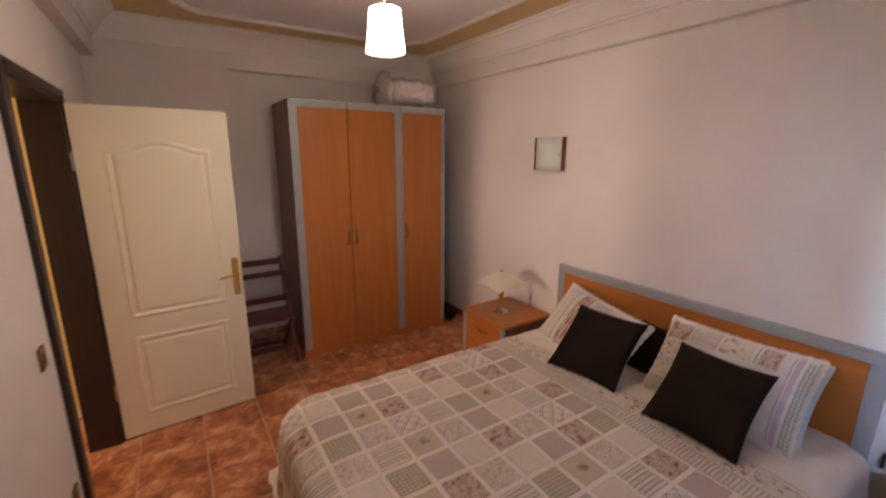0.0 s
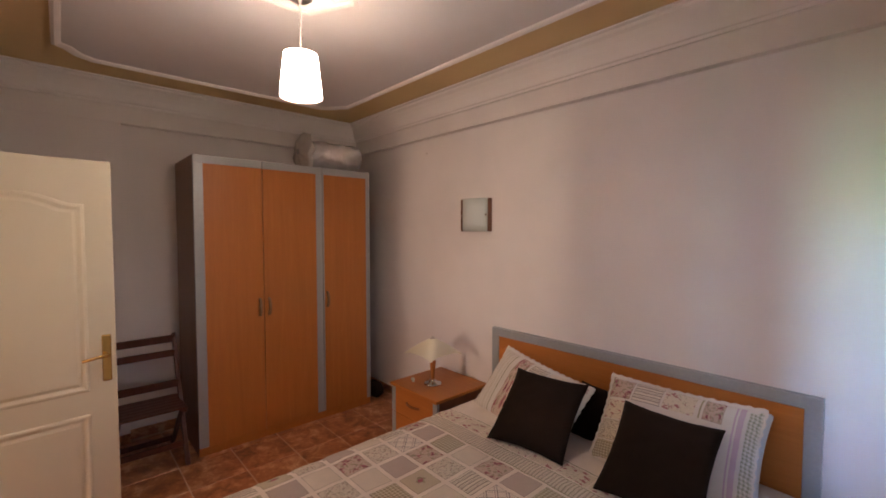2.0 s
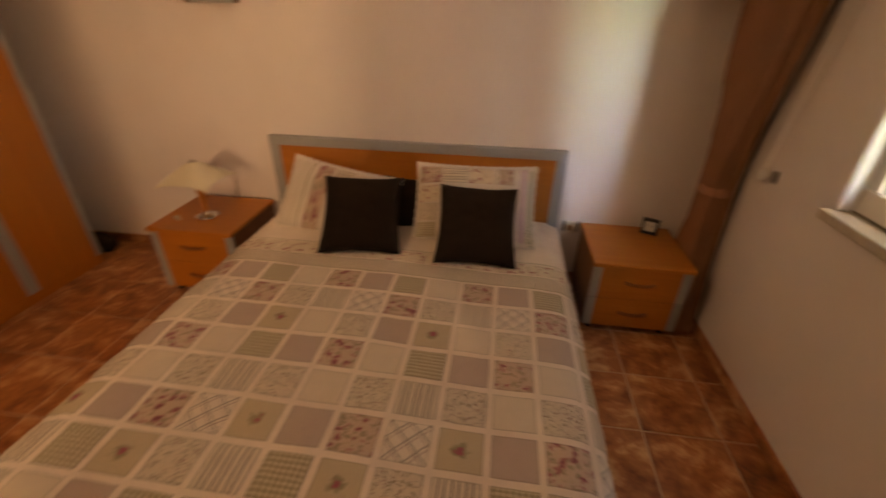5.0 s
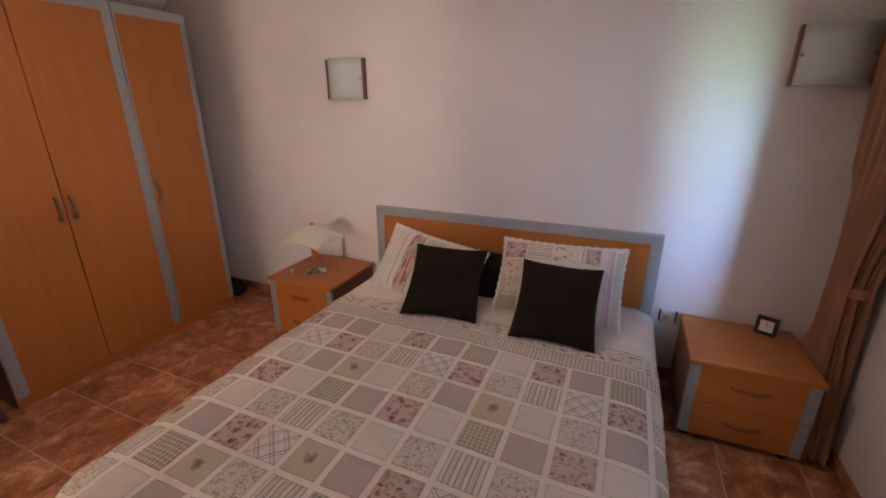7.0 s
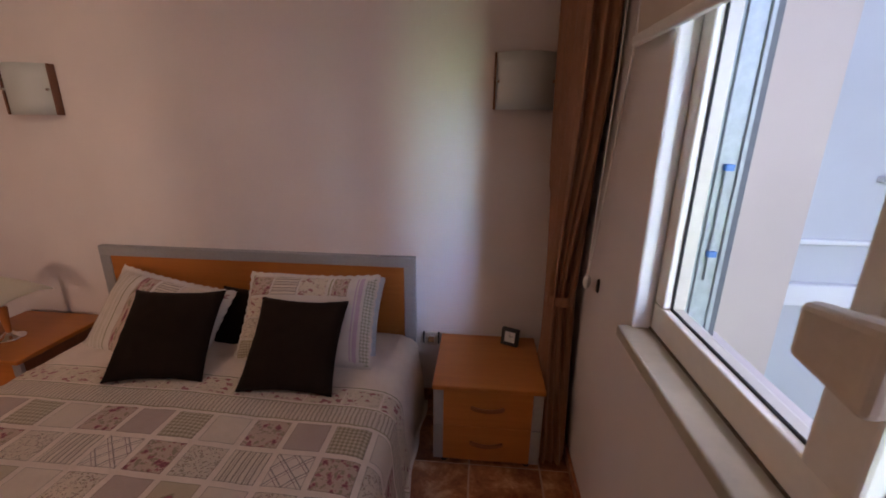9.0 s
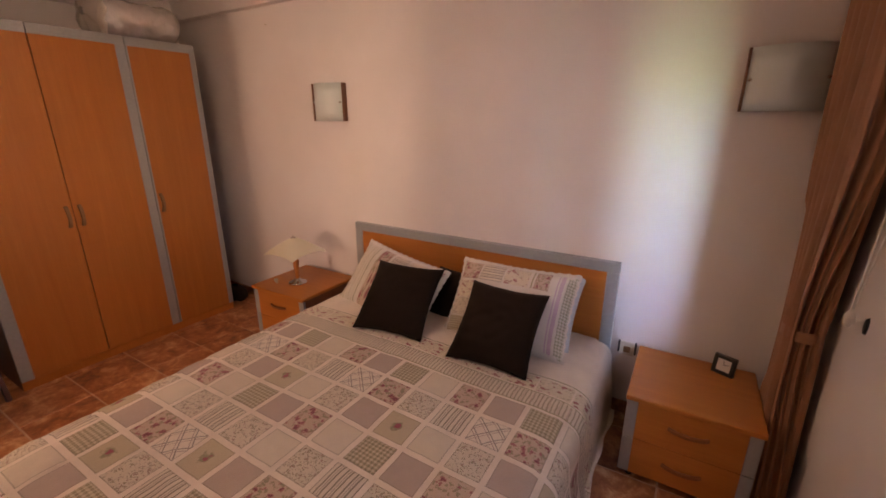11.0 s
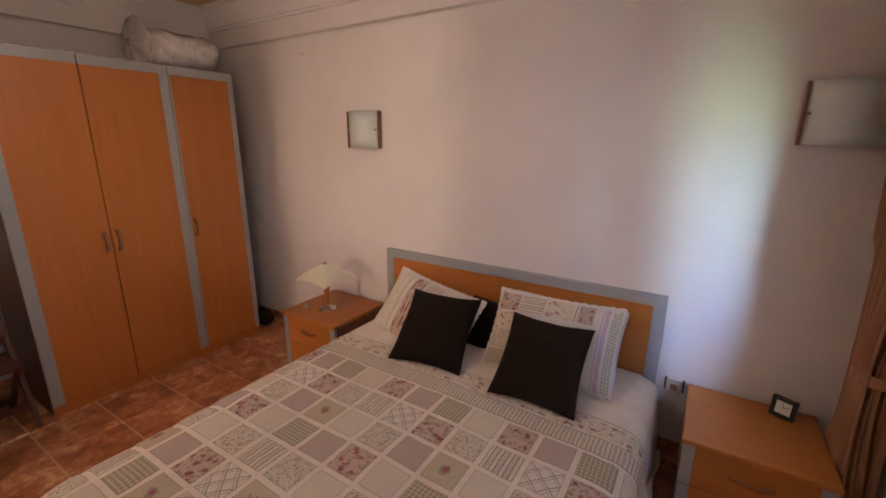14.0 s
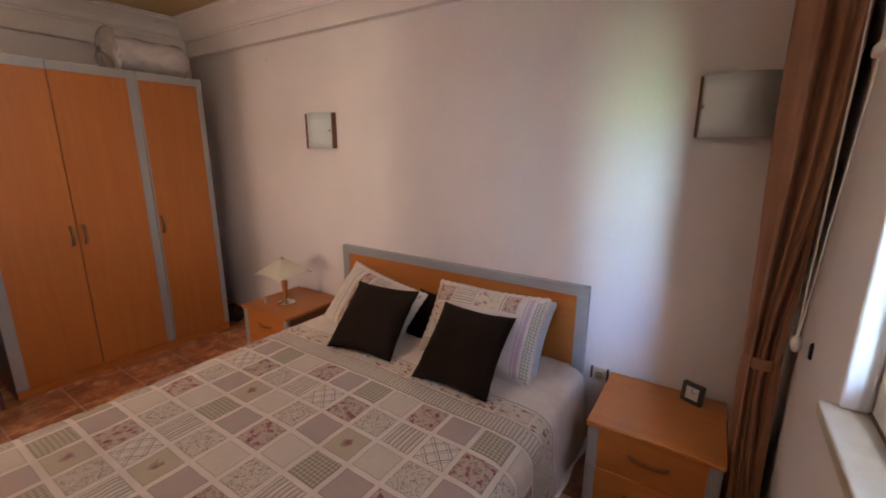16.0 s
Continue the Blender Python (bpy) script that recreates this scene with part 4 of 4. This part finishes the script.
# twin socket with a black plug bracket
sock = thing("wall_socket", "cream wall socket with a black plug beside the headboard", "socket", (XE, 0.525, 0.41))
part("plate", box(-0.012, 0, -0.040, 0.040, -0.040, 0.040, 0.005), PUTTY, sock)
part("plug", box(-0.026, -0.012, -0.018, 0.018, -0.018, 0.018, 0.005), AGED, sock)
for y in (-0.048, 0.036):
    part("prong", box(-0.03, -0.012, y, y + 0.010, -0.02, 0.050, 0.003), BLACK, sock)

# ---- bed ----
bed = thing("bed", "double bed with a beech and grey headboard", "bed", (0, 0, 0))
HY0, HY1, HZ = 0.611, 2.447, 0.902
hb = part("headboard", box(2.607, 2.635, HY0 + 0.062, HY1 - 0.062, 0.22, HZ - 0.058, 0.001), BEECH_Y, bed)
part("top_rail", box(2.600, 2.637, HY0, HY1, HZ - 0.058, HZ, 0.003), GREY, hb, "grey edging rail")
part("post", box(2.600, 2.637, HY0, HY0 + 0.062, 0.0, HZ - 0.058, 0.003), GREY, hb, "grey edging post")
part("post", box(2.600, 2.637, HY1 - 0.062, HY1, 0.0, HZ - 0.058, 0.003), GREY, hb, "grey edging post")
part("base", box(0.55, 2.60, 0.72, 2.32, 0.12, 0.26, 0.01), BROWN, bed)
for x in (0.65, 2.4):
    for y in (0.80, 2.24):
        part("leg", box(x - 0.03, x + 0.03, y - 0.03, y + 0.03, 0, 0.12, 0.004), BROWN, bed)
part("mattress", box(0.53, 2.595, 0.69, 2.34, 0.26, 0.425, 0.06, 4), MATTRESS, bed, smooth=True)

quilt = thing("quilt", "patchwork quilt of beige, mauve and floral squares on the bed", "quilt")
QX0, QY0, QY1, QR, QZ = 0.42, 0.592, 2.415, 0.075, 0.474
QI = 0.25


def drape(X, Y, lift=0.0):
    """Where the point X, Y of the flat quilt lies on the bed."""
    qx, qy = max(X, QX0 + QI), min(max(Y, QY0 + QI), QY1 - QI)
    dx, dy = X - qx, Y - qy
    dd = math.hypot(dx, dy)
    wave = 0.004 * noise.noise((X * 4, Y * 4, 0)) + 0.002 * noise.noise((X * 13, Y * 13, 5))
    wave += 0.0025 * noise.noise((X * 21, Y * 21, 2)) + 0.0035 * noise.noise((X * 7, Y * 3, 9))
    wave -= 0.020 * min(1.0, max(0.0, (1.45 - Y) / 0.45))
    flat = QI - QR
    if dd <= flat:
        edge = 0.018 * max(0.0, (dd - 0.05) / flat) ** 2 if dd > 0.05 else 0
        return Vector((X, Y, QZ + wave - edge + lift))
    n = Vector((dx / dd, dy / dd, 0))
    d = dd - flat
    a = min(d / QR, math.pi / 2)
    out, down = QR * math.sin(a), QR * (1 - math.cos(a))
    hang = max(0.0, d - QR * math.pi / 2)
    s = X * 1.0 + Y * 1.0
    fold = (0.006 * math.sin(s * 17 + 1.5 * math.sin(s * 5)) + 0.006 * math.sin(s * 7.3)) * min(1, hang / 0.2)
    out += fold + 0.10 * hang + lift * math.sin(a)
    z = QZ + wave - 0.018 - down - hang + lift * math.cos(a)
    if z < 0.03:
        out += (0.03 - z) * 0.25
        z = 0.03 + 0.02 * noise.noise((s * 3, 0, 0)) ** 2
    return Vector((qx, qy, 0)) + n * (flat + out) + Vector((0, 0, z))


HANG = 0.46
X_LO, X_HI, Y_LO, Y_HI = QX0 - HANG + QR * 0.4, 2.585, QY0 - HANG + QR * 0.4, QY1 + HANG - QR * 0.4
part("cover", sheet(150, 144, lambda u, v: drape(X_LO + (X_HI - X_LO) * u, Y_LO + (Y_HI - Y_LO) * v)), QUILT, quilt, smooth=True)

PITCH, SIDE = 0.1612, 0.139
ROWS_OF_DESIGN = ["GSFP", "FLTD", "SDPR", "PFSG", "DPDT", "FSRL", "RGTD", "SPDG", "FLTD", "SDPR", "PFSG"]


def patch(cx, cy, sx, sy, design, n=6, ny=6):
    def fn(u, v):
        e = min(u, 1 - u, v, 1 - v)
        return drape(cx + (u - 0.5) * sx, cy + (v - 0.5) * sy, 0.0012 + 0.0030 * min(1, e * 5) ** 0.5)
    part("patch", sheet(n, ny, fn, uv=True), PATCH[design], quilt, smooth=True)


for row, designs in enumerate(ROWS_OF_DESIGN):
    for col in range(-2, 13):
        cx, cy = 1.750 - row * PITCH, 0.730 + col * PITCH
        if cx - SIDE / 2 < X_LO or cy - SIDE / 2 < Y_LO or cy + SIDE / 2 > Y_HI:
            continue
        patch(cx, cy, SIDE, SIDE, designs[col % 4])
# striped and flowered borders at the pillow end
y = Y_LO + 0.09
while y < Y_HI - 0.08:
    patch(1.883, y, 0.096, 0.160, "U", 4, 6)
    y += 0.161
y = Y_LO + 0.09
while y < Y_HI - 0.08:
    patch(2.000, y, 0.105, 0.158, "B", 4, 6)
    y += 0.165


def border_line(x, mat):
    n = 90
    bm = sheet(1, n, lambda u, v: drape(x + (u - 0.5) * 0.006, Y_LO + (Y_HI - Y_LO) * v, 0.003))
    part("braid", bm, mat, quilt, "thin olive braid")


for x in (1.834, 1.933, 2.063):
    border_line(x, STRIPE_MATS["olive"])


# ---- pillows and cushions ----
def pad(w, h, t, power, seed, flange=0.0, nose=0.0, sag=0.05, frill=0.0):
    """Both faces of a stuffed pad in its own plane, x across and y up: fn(u, v, side)."""
    def fn(u, v, side):
        a, c = 2 * u - 1, 2 * v - 1
        iw, ih = w / 2 - flange, h / 2 - flange
        x, y = a * w / 2, c * h / 2
        fx, fy = min(1, abs(x) / iw), min(1, abs(y) / ih)
        puff = ((1 - fx ** power) * (1 - fy ** power)) ** 0.45
        pull = nose * (abs(a) ** 2 * abs(c) ** 2)
        x *= 1 - sag * (1 - abs(c) ** 2) * (abs(a) ** 3) + pull + frill * math.sin(c * 34 + seed) * abs(a) ** 6
        y *= 1 - sag * 1.2 * (1 - abs(a) ** 2) * (abs(c) ** 3) + pull + frill * 1.5 * math.sin(a * 46 + seed) * abs(c) ** 6
        n = noise.noise((x * 6 + seed, y * 6, side * 2)) * 0.10 + noise.noise((x * 15 + seed, y * 15, side)) * 0.03
        rim = 0.004 * noise.noise((x * 25 + seed, y * 25, 0))
        return Vector((x, y, side * (0.002 + t / 2 * puff * (1 + n)) + rim))
    return fn


def place_pad(at, lean_deg, roll=0.0, yaw=0.0):
    """A pad that leans back against the headboard (+x), its face towards the foot end."""
    m = Matrix(((0, 0, -1, 0), (-1, 0, 0, 0), (0, 1, 0, 0), (0, 0, 0, 1)))
    return Matrix.Translation(at) @ Matrix.Rotation(radians(yaw), 4, "Z") @ Matrix.Rotation(radians(lean_deg), 4, "Y") @ Matrix.Rotation(radians(roll), 4, "X") @ m


def cushion(at, lean_deg, roll, yaw, seed, w=0.41, h=0.435):
    fn = pad(w, h, 0.14, 2.4, seed, 0.0, 0.050, 0.032)
    bm = sheet(26, 26, lambda u, v: fn(u, v, 1))
    sheet(26, 26, lambda u, v: fn(u, v, -1), bm)
    bmesh.ops.remove_doubles(bm, verts=bm.verts, dist=0.0042)
    ob = solid("cushion", bm, CUSHION, "square dark brown cushion leaning on a pillow", "cushion", group="cushions on the bed", smooth=True)
    ob.matrix_basis = place_pad(at, lean_deg, roll, yaw)
    return ob


def pillow(at, lean_deg, roll, yaw, seed, label, bands):
    """A pillow in a patterned sham with a frilled rim; bands are (x0, x1, y0, y1, material) in shares of the face."""
    p = thing("pillow", label, "pillow", group="pillows on the bed")
    fn = pad(0.705, 0.49, 0.20, 3.0, seed, 0.022, 0.0, 0.05, 0.011)
    bm = sheet(40, 30, lambda u, v: fn(u, v, 1))
    sheet(40, 30, lambda u, v: fn(u, v, -1), bm)
    part("sham", bm, SHAM, p, smooth=True)
    for u0, u1, v0, v1, mat in bands:
        nu, nv = max(2, int((u1 - u0) * 40)), max(2, int((v1 - v0) * 30))
        bm = sheet(nu, nv, lambda u, v: fn(u0 + (u1 - u0) * u, v0 + (v1 - v0) * v, 1) + Vector((0, 0, 0.0025)), uv=True)
        part("print", bm, mat, p, smooth=True)
    p.matrix_basis = place_pad(at, lean_deg, roll, yaw)
    return p


def bands_for(order):
    out = []
    for i in range(5):
        out.append((0.04 + 0.205 * i, 0.04 + 0.205 * i + 0.19, 0.70, 0.96, PATCH[order[i % len(order)]]))
    for i in range(3):
        out.append((0.035, 0.215, 0.04 + 0.215 * i, 0.24 + 0.215 * i, PATCH[order[(i + 2) % len(order)]]))
    return out


RIGHT = [(0.035, 0.045, 0.04, 0.96, STRIPE_MATS["olive"])] + bands_for("FTBL")[:3] + bands_for("BTGD")[5:] + [
    (0.665, 0.675, 0.70, 0.96, STRIPE_MATS["olive"]), (0.69, 0.80, 0.70, 0.96, PATCH["F"]), (0.855, 0.865, 0.04, 0.96, STRIPE_MATS["mauve"]),
    (0.875, 0.905, 0.04, 0.96, STRIPE_MATS["mauve"])] + [(0.925, 0.985, 0.04 + 0.102 * i, 0.14 + 0.102 * i, PATCH["C"]) for i in range(9)]
LEFT = [(0.24, 0.25, 0.04, 0.96, STRIPE_MATS["olive"]), (0.27, 0.285, 0.04, 0.96, STRIPE_MATS["white"]), (0.305, 0.435, 0.04, 0.96, PATCH["F"]),
        *[(u_, u_ + 0.007, 0.04, 0.96, STRIPE_MATS["cream"]) for i_, u_ in enumerate((0.045, 0.075, 0.09, 0.13, 0.16, 0.175, 0.21))], (0.46, 0.62, 0.74, 0.955, PATCH["T"]),
        (0.64, 0.80, 0.74, 0.955, PATCH["P"]), (0.82, 0.97, 0.3, 0.95, PATCH["B"])]
pillow((2.356, 1.943, 0.577), 38, 10, 0, 3, "patterned pillow with stripes and flowers against the headboard", LEFT)
pillow((2.360, 1.125, 0.634), 38, -1, 0, 9, "patterned pillow with floral squares and mauve stripes", RIGHT)
fn = pad(0.66, 0.45, 0.12, 3.0, 17)
bm = sheet(30, 24, lambda u, v: fn(u, v, 1))
sheet(30, 24, lambda u, v: fn(u, v, -1), bm)
under = solid("pillow", bm, PALEBLUE, "pale blue pillow behind the patterned pillow", "pillow", group="pillows on the bed", smooth=True)
under.matrix_basis = place_pad((2.475, 1.105, 0.61), 40, 0, 0)
cushion((2.138, 1.718, 0.634), 49, 2, 11, 21)
cushion((2.130, 1.094, 0.624), 48, 3, 6, 33, 0.40, 0.43)

tucked = cushion((2.455, 1.495, 0.512), 36, 0, 0, 47)
tagged(tucked, "dark brown cushion tucked between the two pillows")

# ---- outside ----
solid("ground", box(-60, 60, -80, -0.52, -3.4, -3.2), GROUND, "green ground below the window", "ground", kind="structure")
solid("wing_wall_east", box(2.58, 2.99, -1.265, -0.5, -3.2, 6.0), WINGWALL, "pale rendered wall of the building's wing", "wall", kind="structure")
# unseen wall, added to narrow the light that reaches the window from the west
solid("wing_wall_west", box(-1.3, -0.9, -1.25, -0.5, -3.2, 6.0), WINGWALL, "pale rendered wall of the building's wing", "wall", kind="structure")
house = thing("house", "white rendered house with ledges beyond the wing wall", "house", (3.0, 0, 0))
part("wall", box(0, 0.3, -6.0, -1.27, -3.2, 2.9), FACADE, house)
part("rail", box(-0.035, 0, -6.0, -1.27, 0.955, 0.985, 0.008), LEDGE, house)
part("ledge", box(-0.06, 0, -6.0, -1.27, 0.585, 0.72, 0.010), LEDGE, house)
part("roof", box(-0.08, 0.4, -6.0, -1.27, 2.9, 3.0, 0.01), FACADE, house)
wf = part("window", box(-0.02, 0, -2.75, -1.93, 1.345, 2.05, 0.006), UPVC, house)
part("pane", box(-0.024, -0.02, -2.68, -2.0, 1.40, 1.99), RUBBER, wf, "dark pane")
part("sill", box(-0.05, 0, -2.80, -1.88, 1.315, 1.345, 0.006), FACADE, wf)
part("vent", box(-0.05, -0.035, -2.08, -1.95, 0.72, 0.785, 0.004), GREY, house)
# unseen glowing boards between the buildings, added as sky and leaf light for indoors
gap = thing("backdrop", "unseen blue, green and pale glowing boards outside that light the room", "backdrop", (-1.435, -1.93, 0), rz=-62, kind="structure")
part("sky", box(-0.16, 0.22, -0.01, 0.01, 1.87, 3.6), glow("blue_fill_glow", (0.40, 0.65, 1.0), 15.0), gap)
part("foliage", box(-0.16, 0.22, -0.01, 0.01, 0.2, 1.87), glow("green_fill_glow", (0.57, 0.93, 0.58), 8.6), gap)
# wide pale board, added only to lift the left of the bed wall
part("far_house", box(0.22, 1.7, -0.01, 0.01, -0.2, 3.6), glow("pale_fill_glow", (0.86, 0.89, 1.0), 1.35), gap)

# ---- floor tiles ----
TP = 0.3395
tile = box(-TP / 2 + 0.004, TP / 2 - 0.004, -TP / 2 + 0.004, TP / 2 - 0.004, -0.010, 0.0, 0.0018, 1)
tile_mesh = mesh(tile, "tile", TILE)
for i in range(-13, 6):
    for j in range(-2, 14):
        cx, cy = 1.138 + (i - 0.5) * TP, -0.058 + (j - 0.5) * TP
        if -3.4 < cx < XE + 0.1 and (cx > -0.6 and cy > YS - 0.2 or 1.5 < cy < 3.8):
            t_ = new("tile", tile_mesh)
            t_.parent = floor
            t_.matrix_basis = pose(cx, cy, 0, 0, 0, 90 * random.randrange(4))
